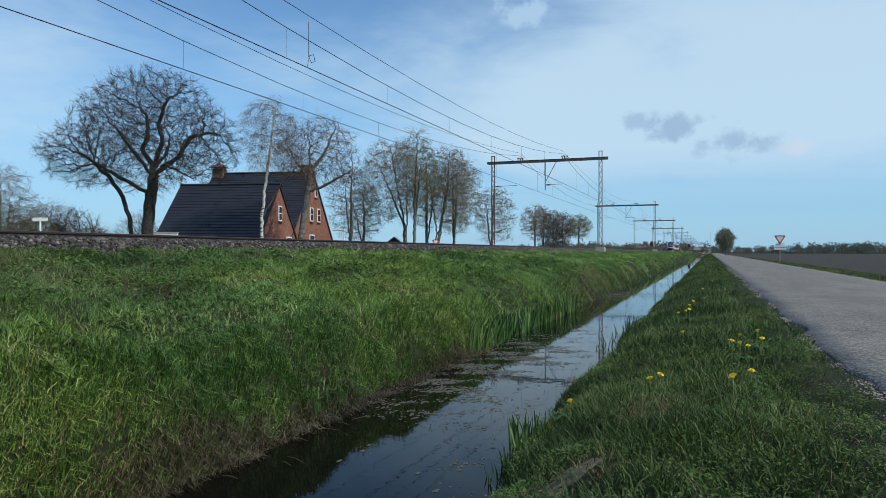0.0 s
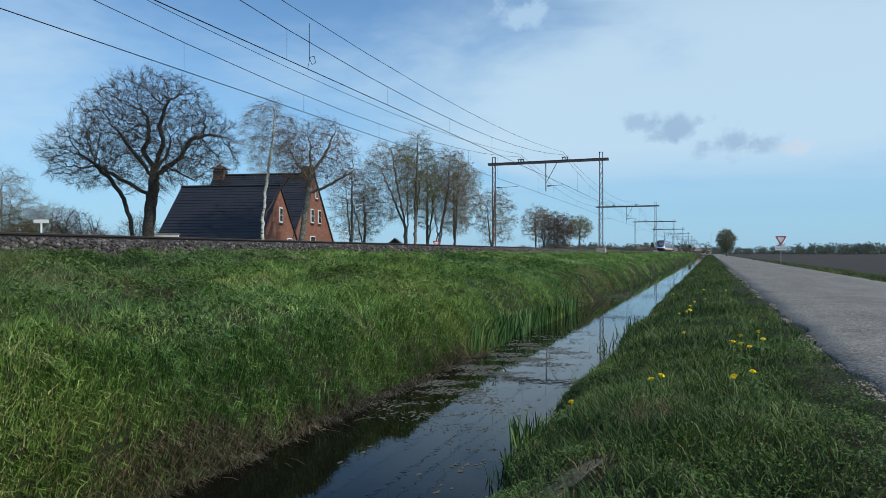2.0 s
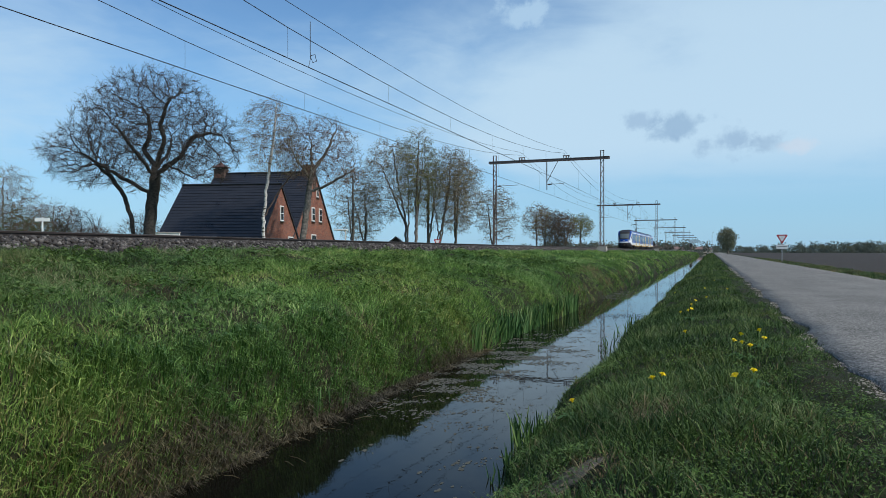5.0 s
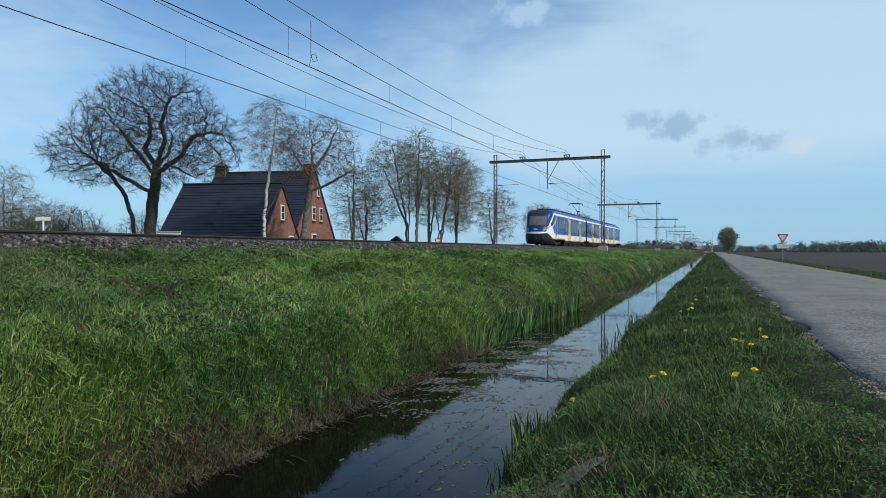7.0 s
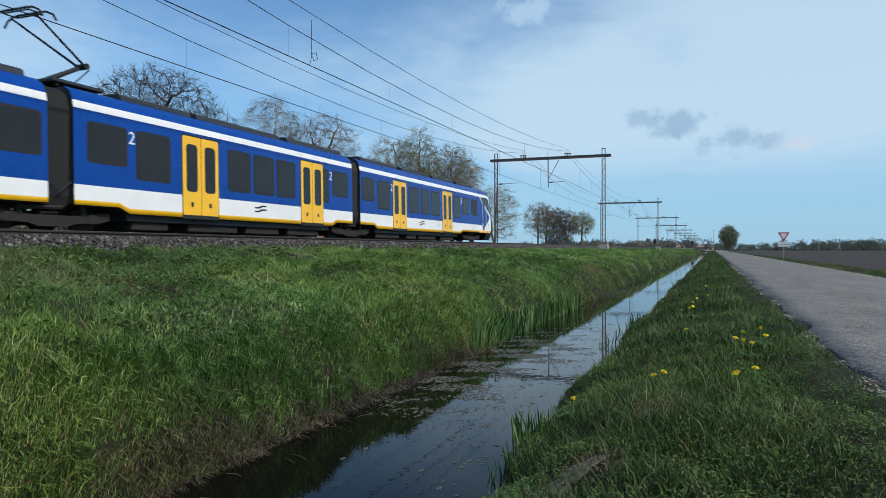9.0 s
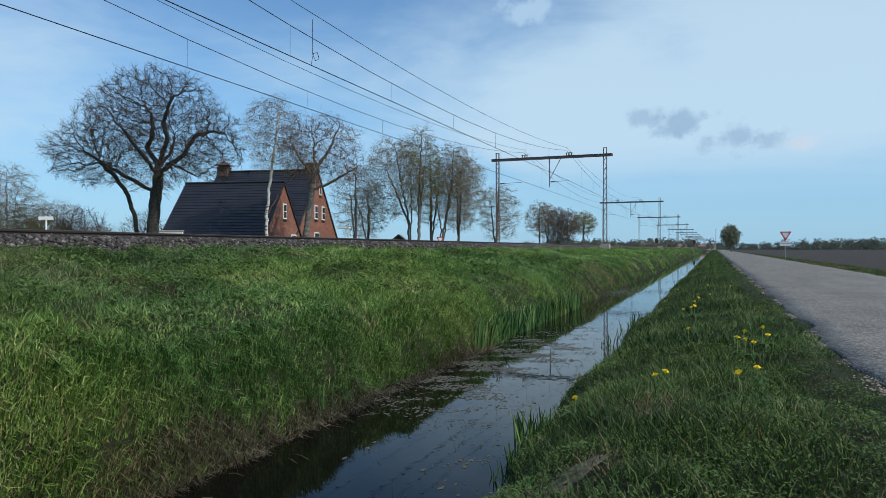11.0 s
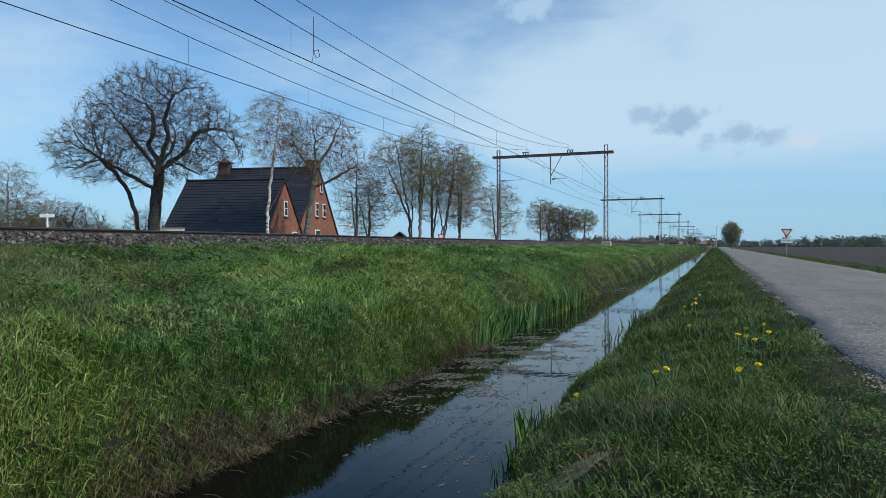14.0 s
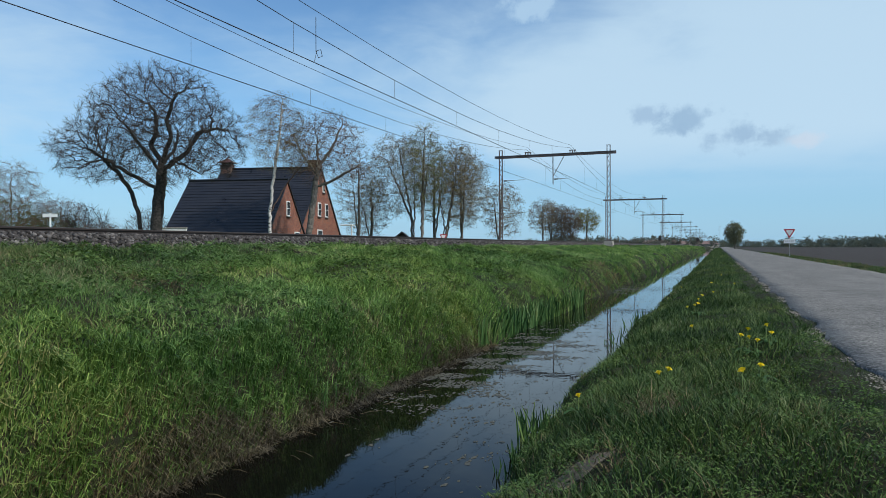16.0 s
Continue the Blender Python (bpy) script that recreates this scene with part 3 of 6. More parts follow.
def nose_mesh():
    """The cab: rings of constant height, rounded in plan, painted by region."""
    zs = np.concatenate([np.arange(0.78, 3.44, 0.0148), np.arange(3.44, 3.861, 0.02)])
    front = np.interp(zs, [0.78, 1.3, 1.52, 2.0, 2.5, 3.0, 3.4, 3.6, 3.72, 3.86], [0.47, 0.45, 0.50, 0.72, 1.10, 1.50, 1.85, 2.1, 2.45, 3.3])
    ts = np.linspace(0, math.pi, 121)
    straight = np.arange(NOSE_END, NOSE_BACK, -0.03)
    rows = []
    for z, yf in zip(zs, front):
        w = body_w(z)
        back = max(NOSE_BACK, yf + 0.5)
        c, s = np.cos(ts), np.sin(ts)
        x = w * np.sign(c) * np.abs(c) ** 0.8
        y = back - (back - yf) * np.abs(s) ** 0.86
        y_side = NOSE_END + (back - NOSE_END) * np.linspace(0, 1, len(straight), endpoint=False)
        rows.append(np.stack([np.concatenate([np.full(len(y_side), w), x, np.full(len(y_side), -w)]), np.concatenate([y_side, y, y_side[::-1]]), np.full(len(ts) + 2 * len(y_side), z)], -1))
    v = np.array(rows)
    n, m = v.shape[:2]
    i, j = np.meshgrid(np.arange(n - 1), np.arange(m - 1), indexing="ij")
    a = (i * m + j).ravel()
    f = np.stack([a, a + 1, a + m + 1, a + m], -1)
    mid = v.reshape(-1, 3)[f].mean(1)
    me = raw_mesh("cab", v.reshape(-1, 3), f, BLUE, True)
    for mt in (WHITE, YELLOW, TINTED, SKIRT, ROOF, LENS, BLACK, SCREEN):
        me.materials.append(mt)
    idx = np.zeros(len(f), np.int32)
    for q, (x, y, z) in enumerate(mid):
        ax = abs(x)
        frontal = y < 1.5 + max(0.0, z - 1.9) * 0.9 and ax < 1.0
        if 0.74 < ax < 1.31 and y < 2.0 and 1.57 + 0.5 * ((ax - 0.74) / 0.57) ** 1.6 < z < 1.88 + 0.2 * (ax - 0.74) / 0.57:
            k = 6
        elif z > 3.74:
            k = 5
        elif z > 3.42 and ax < 0.98:
            k = 5
        elif frontal and 2.0 < z <= 3.42:
            k = 8 if 2.2 < z < 3.14 and ax < 0.9 else 7
        elif 0.74 < ax < 1.31 and 1.57 + 0.5 * ((ax - 0.74) / 0.57) ** 1.6 < z < 1.88 + 0.2 * (ax - 0.74) / 0.57:
            k = 6
        elif frontal and 1.5 < z <= 2.0:
            k = 0
        elif inside(NOSE_PANE, y, z):
            k = 3
        elif inside(NOSE_WHITE, y, z):
            k = 1
        elif inside(NOSE_YELLOW, y, z):
            k = 2
        elif z < 1.4 and y < 3.1 and z < 1.32 - max(0, y - 1.0) * 0.35:
            # Coupler's dark recess is only black paint on the closed nose
            k = 7 if ax < 0.85 and y < 1.1 else 4
        else:
            k = 0
        idx[q] = k
    me.polygons.foreach_set("material_index", idx)
    return me


def skirt_bm():
    bm = bmesh.new()
    ts = np.linspace(0, math.pi, 33)
    rows = []
    for z, yf, w in ((0.30, 0.75, 1.2), (0.36, 0.6, 1.25), (0.6, 0.5, 1.37), (0.8, 0.465, 1.41)):
        pts = [(w, 3.2)] + [(w * np.sign(math.cos(t)) * abs(math.cos(t)) ** 0.8, 2.7 - (2.7 - yf) * abs(math.sin(t)) ** 0.86) for t in ts] + [(-w, 3.2)]
        rows.append([bm.verts.new((x, y, z)) for x, y in pts])
    for a, b in zip(rows, rows[1:]):
        for j in range(len(a) - 1):
            bm.faces.new((a[j], a[j + 1], b[j + 1], b[j]))
    bm.faces.new(rows[0])
    return bm


def shell_mesh(y0, y1, raised):
    """A car body between y0 and y1; its sill lies higher over the bogies (raised: list of stretches)."""
    cuts = {y0, y1}
    for a, b in raised:
        cuts |= {max(y0, a), min(y1, b), max(y0, a - 0.35), min(y1, b + 0.35)}
    ys = sorted(cuts)
    rows = []
    for y in ys:
        up = any(a - 1e-6 <= y <= b + 1e-6 for a, b in raised)
        b0, b1 = (0.78, 0.90) if up else (0.62, 0.76)
        half = [(1.30, b0 - 0.02), (side_x(b0), b0), (side_x(b1), b1), (1.40, 1.30), (1.37, 3.24), (1.335, 3.44), (1.24, 3.66), (1.02, 3.80), (0.3, 3.86)]
        rows.append([(x, y, z) for x, z in half] + [(-x, y, z) for x, z in half[::-1]])
    v = np.array(rows)
    n, m = v.shape[:2]
    f, idx = [], []
    side = [4, 2, 1, 0, 1, 0, 0, 5]
    paint = side + [5] + side[::-1]
    for i in range(n - 1):
        for j in range(m):
            a, b = i * m + j, i * m + (j + 1) % m
            f.append((a, b, b + m, a + m))
            idx.append(paint[j] if j < m - 1 else 4)
    me = raw_mesh("car_body", v.reshape(-1, 3), np.array(f), BLUE)
    for mt in (WHITE, YELLOW, TINTED, SKIRT, ROOF):
        me.materials.append(mt)
    me.polygons.foreach_set("material_index", np.array(idx, np.int32))
    return me


def side_x(z):
    return 1.40 - 0.03 * (z - 1.30) / 1.94


def rounded(y0, y1, z0, z1, r, n=4):
    out = []
    for cy, cz, a0 in ((y1 - r, z1 - r, 0), (y0 + r, z1 - r, 90), (y0 + r, z0 + r, 180), (y1 - r, z0 + r, 270)):
        for i in range(n + 1):
            a = radians(a0 + 90 * i / n)
            out.append((cy + r * math.cos(a), cz + r * math.sin(a)))
    return out


def panel(outline, proud, side, depth=0.03):
    """A plate that follows the leaning side wall, standing proud of it."""
    bm = bmesh.new()
    outer = [bm.verts.new((side * (side_x(z) + proud), y, z)) for y, z in outline]
    inner = [bm.verts.new((side * (side_x(z) + proud - depth), y, z)) for y, z in outline]
    n = len(outline)
    bm.faces.new(outer)
    for j in range(n):
        bm.faces.new((outer[j], outer[(j + 1) % n], inner[(j + 1) % n], inner[j]))
    return bm


def train_window(train_part, y0, y1, z0, z1, side):
    w = part("window", panel(rounded(y0 - 0.05, y1 + 0.05, z0 - 0.05, z1 + 0.05, 0.12), 0.004, side), BLACK, train_part)
    part("pane", panel(rounded(y0, y1, z0, z1, 0.09), 0.008, side), TINTED, train_part)
    return w


def train_door(train, y0, y1, side):
    mid = 0.5 * (y0 + y1)
    part("door_seal", panel(rounded(y0 - 0.03, y1 + 0.03, 0.58, 3.16, 0.05, 2), 0.004, side), BLACK, train)
    for a, b in ((y0, mid - 0.012), (mid + 0.012, y1)):
        leaf = part("door", panel(rounded(a, b, 0.70, 3.12, 0.04, 2), 0.014, side), YELLOW, train, "yellow sliding door leaf")
        c = 0.5 * (a + b)
        part("door_window", panel(rounded(c - 0.25, c + 0.25, 1.42, 2.88, 0.12), 0.018, side), TINTED, leaf)
        part("door_button", panel(rounded(c - 0.06, c + 0.06, 0.95, 1.1, 0.03, 2), 0.018, side), BLACK, leaf)


def train_digit(train, y, z, side):
    cu = bpy.data.curves.new("class_number", "FONT")
    cu.body, cu.size, cu.align_x, cu.extrude = "2", 0.5, "CENTER", 0.003
    cu.materials.append(WHITE)
    ob = new("class_number", cu)
    ob.parent = train
    ob.matrix_basis = pose(side * (side_x(z + 0.17) + 0.008), y, z, 90, 0, 90 * side)


def train_mark(train, y, side):
    """The operator's mark as two plain slanted bars."""
    for dz in (0.0, 0.13):
        part("emblem_bar", panel([(y - 0.34, 0.95 + dz), (y - 0.1, 0.95 + dz), (y + 0.1, 1.02 + dz), (y + 0.34, 1.02 + dz), (y + 0.34, 1.07 + dz), (y + 0.06, 1.07 + dz), (y - 0.14, 1.0 + dz), (y - 0.34, 1.0 + dz)], 0.006, side), BLACK, train)


def build_bogie(train, y):
    bm = bmesh.new()
    for sx in (-1.05, 1.05):
        add_prism(bm, [(-1.75, 0.42), (-1.5, 0.34), (-0.7, 0.3), (-0.4, 0.22), (0.4, 0.22), (0.7, 0.3), (1.5, 0.34), (1.75, 0.42), (1.75, 0.62), (0.6, 0.5), (-0.6, 0.5), (-1.75, 0.62)], 0, sx - 0.08, sx + 0.08)
    add_box(bm, (0, 0, 0.45), (2.0, 0.5, 0.3))
    for v in bm.verts:
        v.co.y += y
    bogie = part("bogie", bm, GEAR, train, "dusty dark bogie")
    for dy in (-1.2, 1.2):
        for sx in (-0.72, 0.72):
            bm = tube([(sx - 0.07, y + dy, 0.42), (sx - 0.04, y + dy, 0.42), (sx + 0.04, y + dy, 0.42), (sx + 0.07, y + dy, 0.42)], [0.39, 0.42, 0.42, 0.39], 20)
            part("wheel", bm, GEAR, bogie)
            part("axle_box", box((sx * 1.5, y + dy, 0.42), (0.2, 0.3, 0.28), 0.04), GEAR, bogie)
            part("spring", tube([(sx * 1.48, y + dy * 0.75, 0.5), (sx * 1.48, y + dy * 0.75, 0.78)], 0.1, 8), GEAR, bogie)
    part("damper", tube([(1.2, y - 0.9, 0.66), (1.2, y + 0.2, 0.7)], 0.05, 6), GEAR, bogie)


def build_train():
    tr = thing("train", "blue, white and yellow electric passenger train running on the far track", "train", pose(FAR_TRACK, 0, RAIL_Z))
    cab = nose_mesh()
    skirt = finish("skirt", skirt_bm(), SKIRT, True)
    lamp = finish("headlamp", tube([(0, 1.03, 1.82), (0, 1.15, 1.82)], [0.06, 0.08], 12), plain("chrome_reflector", (0.6, 0.6, 0.6), 0.15, 0.9, 0.05))
    for flip in (False, True):
        end = part("cab", cab, None, tr, "rounded driver's cab with wide dark windscreen")
        parts = [part("skirt", skirt, None, end)]
        for x in (-0.97, 0.97):
            ob = part("headlamp", lamp, None, end)
            ob.location.x = x
        bm = tube([(0, 0.5, 0.86), (0, 0.0, 0.86), (0, -0.02, 0.86), (0, -0.26, 0.86)], [0.12, 0.12, 0.19, 0.15], 10)
        add_box(bm, (0, 0.1, 0.62), (0.5, 0.4, 0.1))
        add_box(bm, (0, 0.0, 1.1), (0.62, 0.24, 0.08))
        part("coupler", bm, GEAR, end).location.y = 0.42
        for x in (-0.55, 0.55):
            part("buffer_plate", box((x, 0.56, 0.95), (0.24, 0.1, 0.4), 0.02), GEAR, end)
        for dz in (0.0, 0.09):
            part("emblem_bar", box((0.05 - dz, 0.6, 1.70 + dz), (0.34, 0.1, 0.045), 0.01), WHITE, end)
        wiper = tube([(-0.25, 0.70, 2.08), (0.05, 1.0, 2.5), (0.25, 1.22, 2.78)], 0.015, 5)
        part("wiper", wiper, BLACK, end)
        part("roof_horn", tube([(0.3, 2.3, 3.72), (0.3, 2.3, 3.86), (0.3, 2.1, 3.9)], 0.05, 6), BLACK, end)
        for side in (-1, 1):
            for y in (3.3, 4.06):
                part("handrail", tube([(side * 1.40, y, 1.12), (side * 1.45, y, 1.16), (side * 1.43, y, 2.68), (side * 1.385, y, 2.72)], 0.018, 6), WHITE, end)
            part("cab_door", panel(rounded(3.45, 3.92, 1.18, 2.72, 0.04, 2), 0.004, side), BLUE, end)
            part("cab_door_window", panel(rounded(3.56, 3.82, 2.3, 2.78, 0.05, 2), 0.008, side), TINTED, end)
            for z in (1.5, 2.05):
                part("step", panel(rounded(3.55, 3.7, z, z + 0.1, 0.02, 2), 0.006, side), BLACK, end)
            part("coupling_socket", panel(rounded(3.55, 3.85, 0.96, 1.2, 0.03, 2), 0.006, side), BLACK, end)
        if flip:
            end.matrix_basis = pose(0, TRAIN_L, 0, 0, 0, 180)
    g1, g2 = 22.30, 23.05
    cars = ((NOSE_END, g1, [(0, 8.2), (20.9, 30)]), (g2, TRAIN_L - g2, [(20, 24.5), (TRAIN_L - 24.5, 50)]), (TRAIN_L - g1, TRAIN_L - NOSE_END, [(TRAIN_L - 30, TRAIN_L - 20.9), (TRAIN_L - 8.2, TRAIN_L)]))
    wins = [[(5.05, 6.35, 1), (6.9, 8.17, 1), (8.7, 9.8, 0), (12.27, 13.5, 0), (13.85, 15.05, 0), (15.42, 16.72, 0), (19.15, 20.45, 0), (20.9, 22.1, 1)],
            [(23.5, 24.75, 1), (25.15, 26.4, 0), (29.15, 30.3, 0), (30.55, 31.7, 0), (31.95, 33.1, 0)],
            []]
    wins[2] = [(TRAIN_L - b, TRAIN_L - a, k) for a, b, k in wins[0]]
    wins[1] += [(TRAIN_L - b, TRAIN_L - a, k) for a, b, k in wins[1][:2]]
    doors = [[10.2, 17.1], [26.95, 32.3 + 1.25], [TRAIN_L - 11.8, TRAIN_L - 18.75]]
    digits = [[8.42, 14.95 - 1.27], [24.95, 35.85], [TRAIN_L - 8.42, TRAIN_L - 18.9]]
    marks = [15.0, 30.9, TRAIN_L - 15.0]
    for c, (a, b, raised) in enumerate(cars):
        body = part("car_body", shell_mesh(a, b, raised), None, tr)
        for side in (-1, 1):
            for y0, y1, high in wins[c]:
                train_window(body, y0, y1, 1.94 if high else 1.63, 2.92, side)
            for y in doors[c]:
                train_door(tr, y, y + 1.65, side)
            for y in digits[c]:
                train_digit(body, y, 2.55, side)
            train_mark(body, marks[c], side)
        for y in (a, b):
            part("end_wall", prism([(x, z) for x, z in zip([1.3, 1.35, 1.39, 1.36, 1.32, 1.2, 1.0, -1.0, -1.2, -1.32, -1.36, -1.39, -1.35, -1.3], [0.8, 0.9, 1.3, 3.24, 3.44, 3.64, 3.78, 3.78, 3.64, 3.44, 3.24, 1.3, 0.9, 0.8])], 1, y - 0.01 if y == b else y, y if y == b else y + 0.01), SKIRT, body)
        lo, hi = (8.8, 20.5) if c == 0 else (24.9, TRAIN_L - 24.9) if c == 1 else (TRAIN_L - 20.5, TRAIN_L - 8.8)
        bm = box((0, 0.5 * (lo + hi), 0.52), (2.5, hi - lo, 0.2), 0.02)
        part("underframe", bm, SKIRT, tr)
        y = lo + 0.3
        rng = random.Random(c)
        while y < hi - 1.5:
            l = rng.uniform(1.2, 2.8)
            part("equipment_box", box((0, min(y + l / 2, hi - l / 2), 0.31), (2.3, l, 0.26), 0.03), GEAR, tr)
            y += l + rng.uniform(0.3, 1.0)
        # roof kit
        y = a + (0.2 if c == 0 else 1.9 if c == 1 else 0.8)
        while y < b - 2.0:
            l = rng.uniform(2.6, 5.0)
            unit = part("roof_unit", prism([(-1.02, 3.76), (1.02, 3.76), (0.96, 3.94), (0.86, 4.0), (-0.86, 4.0), (-0.96, 3.94)], 1, y, min(y + l, b - 0.3)), ROOF, tr)
            for q in range(2):
                part("roof_vent", box((0.4, y + 0.5 + q * 0.6, 4.01), (0.5, 0.35, 0.06), 0.02), BLACK, unit)
            y += l + rng.uniform(0.25, 0.9)
    for a, b in ((g1, g2), (TRAIN_L - g2, TRAIN_L - g1)):
        bm = bmesh.new()
        n = 10
        prof = [(1.18, 0.75), (1.26, 1.0), (1.27, 3.2), (1.16, 3.55), (0.9, 3.72), (-0.9, 3.72), (-1.16, 3.55), (-1.27, 3.2), (-1.26, 1.0), (-1.18, 0.75)]
        rings = []
        for i in range(2 * n + 1):
            s = 1.0 if i % 2 else 0.965
            rings.append([bm.verts.new((x * s, a + (b - a) * i / (2 * n), 0.3 + (z - 0.3) * (1 if i % 2 else 0.99))) for x, z in prof])
        for r0, r1 in zip(rings, rings[1:]):
            for j in range(len(prof)):
                bm.faces.new((r0[j], r0[(j + 1) % len(prof)], r1[(j + 1) % len(prof)], r1[j]))
        part("gangway_bellows", bm, BLACK, tr, "folded black rubber bellows between two cars")
        for side in (-1, 1):
            part("cable", tube([(side * 1.3, a, 1.4), (side * 1.33, 0.5 * (a + b), 1.05), (side * 1.3, b, 1.35)], 0.02, 5), BLACK, tr)
    for y in (5.6, 22.67, TRAIN_L - 22.67, TRAIN_L - 5.6):
        build_bogie(tr, y)
    pan = part("pantograph", box((0, 23.9, 4.02), (1.3, 1.6, 0.1), 0.02), ROOF, tr, "raised dark single-arm pantograph")
    part("lower_arm", tube([(0, 23.3, 4.05), (0, 24.55, 4.72)], [0.075, 0.06], 8), SKIRT, pan)
    for x0, x1 in ((-0.12, -0.45), (0.12, 0.45)):
        part("upper_arm", tube([(x0, 24.55, 4.72), (x1, 22.75, 5.6)], [0.035, 0.025], 6), SKIRT, pan)
    part("guide_rod", tube([(0.2, 24.0, 4.05), (0.1, 24.7, 4.66)], 0.02, 5), SKIRT, pan)
    part("knee", tube([(-0.2, 24.55, 4.72), (0.2, 24.55, 4.72)], 0.09, 8), SKIRT, pan)
    for y in (22.55, 22.95):
        part("contact_strip", tube([(-0.92, y, 5.44), (-0.8, y, 5.6), (-0.6, y, 5.69), (-0.4, y, 5.71), (0.4, y, 5.71), (0.6, y, 5.69), (0.8, y, 5.6), (0.92, y, 5.44)], 0.03, 6), BLACK, pan)
    part("head_frame", tube([(-0.45, 22.55, 5.65), (-0.45, 22.95, 5.65), (0.45, 22.95, 5.65), (0.45, 22.55, 5.65), (-0.45, 22.55, 5.65)], 0.022, 5), SKIRT, pan)
    for x, y in ((-0.5, 23.3), (0.5, 23.3), (-0.5, 24.5), (0.5, 24.5)):
        part("insulator", tube([(x, y, 3.85), (x, y, 3.9), (x, y, 3.94), (x, y, 3.98)], [0.05, 0.08, 0.05, 0.07], 8), CERAMIC, pan)
    return tr


train = build_train()

# ==== things ====
# ---- trees ----
OAK_BARK = mat_bark("oak_bark", (0.02, 0.019, 0.018), (0.058, 0.053, 0.047))
BIRCH_BARK = mat_bark("birch_bark", (0.45, 0.43, 0.4), (0.62, 0.6, 0.56), 3.0, True)
GREY_BARK = mat_bark("grey_bark", (0.085, 0.078, 0.068), (0.21, 0.19, 0.165))
PALE_TWIG = plain("pale_twig", (0.17, 0.145, 0.115), 0.9, 0, 0.3, 1.0, 20, 0)
TWIG = plain("twig", (0.045, 0.037, 0.031), 0.9, 0, 0.3, 1.0, 20, 0)
BROWN_TWIG = plain("brown_twig", (0.13, 0.08, 0.055), 0.9, 0, 0.3, 1.0, 20, 0)
SPRING_LEAF = mat_blade("spring_leaf", ((0.0, (0.14, 0.16, 0.04)), (0.6, (0.22, 0.23, 0.06)), (1.0, (0.3, 0.27, 0.1))))
BUD_LEAF = mat_blade("pale_bud", ((0.0, (0.2, 0.165, 0.08)), (0.6, (0.29, 0.235, 0.12)), (1.0, (0.38, 0.31, 0.17))))
BROWN_LEAF = mat_blade("brown_bud", ((0.0, (0.09, 0.065, 0.045)), (0.6, (0.14, 0.10, 0.07)), (1.0, (0.2, 0.155, 0.10))))
GREEN_LEAF = mat_blade("green_leaf", ((0.0, (0.04, 0.07, 0.02)), (0.6, (0.07, 0.11, 0.03)), (1.0, (0.12, 0.15, 0.05))))

# Aerial haze mixed into these leaf colours: paled and greyed for far trees
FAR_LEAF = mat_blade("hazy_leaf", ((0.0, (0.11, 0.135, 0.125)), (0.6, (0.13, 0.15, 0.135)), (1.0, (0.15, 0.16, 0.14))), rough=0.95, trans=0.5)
HAZE_GREEN = mat_blade("hazed_green_leaf", ((0.0, (0.12, 0.135, 0.085)), (0.6, (0.17, 0.185, 0.11)), (1.0, (0.23, 0.22, 0.14))), trans=0.2)
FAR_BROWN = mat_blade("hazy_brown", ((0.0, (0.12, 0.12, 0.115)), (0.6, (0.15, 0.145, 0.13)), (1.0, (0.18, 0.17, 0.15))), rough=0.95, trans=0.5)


class Tubes:
    """Collects many thin tapered tubes into arrays."""

    def __init__(self):
        self.v, self.f, self.n = [], [], 0

    def add(self, pts, radii, sides):
        pts = np.asarray(pts, float)
        m = len(pts)
        d = np.gradient(pts, axis=0)
        d /= np.linalg.norm(d, axis=1)[:, None] + 1e-9
        ref = np.array([0.31, 0.87, 0.38])
        a = np.cross(d, ref)
        a /= np.linalg.norm(a, axis=1)[:, None] + 1e-9
        b = np.cross(d, a)
        t = np.arange(sides) * 2 * math.pi / sides
        ring = pts[:, None] + np.asarray(radii)[:, None, None] * (np.cos(t)[None, :, None] * a[:, None] + np.sin(t)[None, :, None] * b[:, None])
        self.v.append(ring.reshape(-1, 3))
        i, j = np.meshgrid(np.arange(m - 1), np.arange(sides), indexing="ij")
        p, q = i * sides + j, i * sides + (j + 1) % sides
        self.f.append(np.stack([p, q, q + sides, p + sides], -1).reshape(-1, 4) + self.n)
        self.n += m * sides

    def arrays(self):
        return np.concatenate(self.v), np.concatenate(self.f)


def leaf_cloud(rng, pts, count, size, spread):
    base = pts[rng.integers(0, len(pts), count)] + rng.normal(0, spread, (count, 3))
    u = rng.normal(0, 1, (count, 3))
    u /= np.linalg.norm(u, axis=1)[:, None]
    w = np.cross(u, rng.normal(0, 1, (count, 3)))
    w /= np.linalg.norm(w, axis=1)[:, None]
    s = size * (0.6 + 0.8 * rng.random((count, 1)))
    v = np.stack([base - 0.5 * s * u, base + 0.35 * s * w, base + 0.5 * s * u, base - 0.35 * s * w], 1)
    return v.reshape(-1, 3), np.arange(count * 4).reshape(-1, 4)


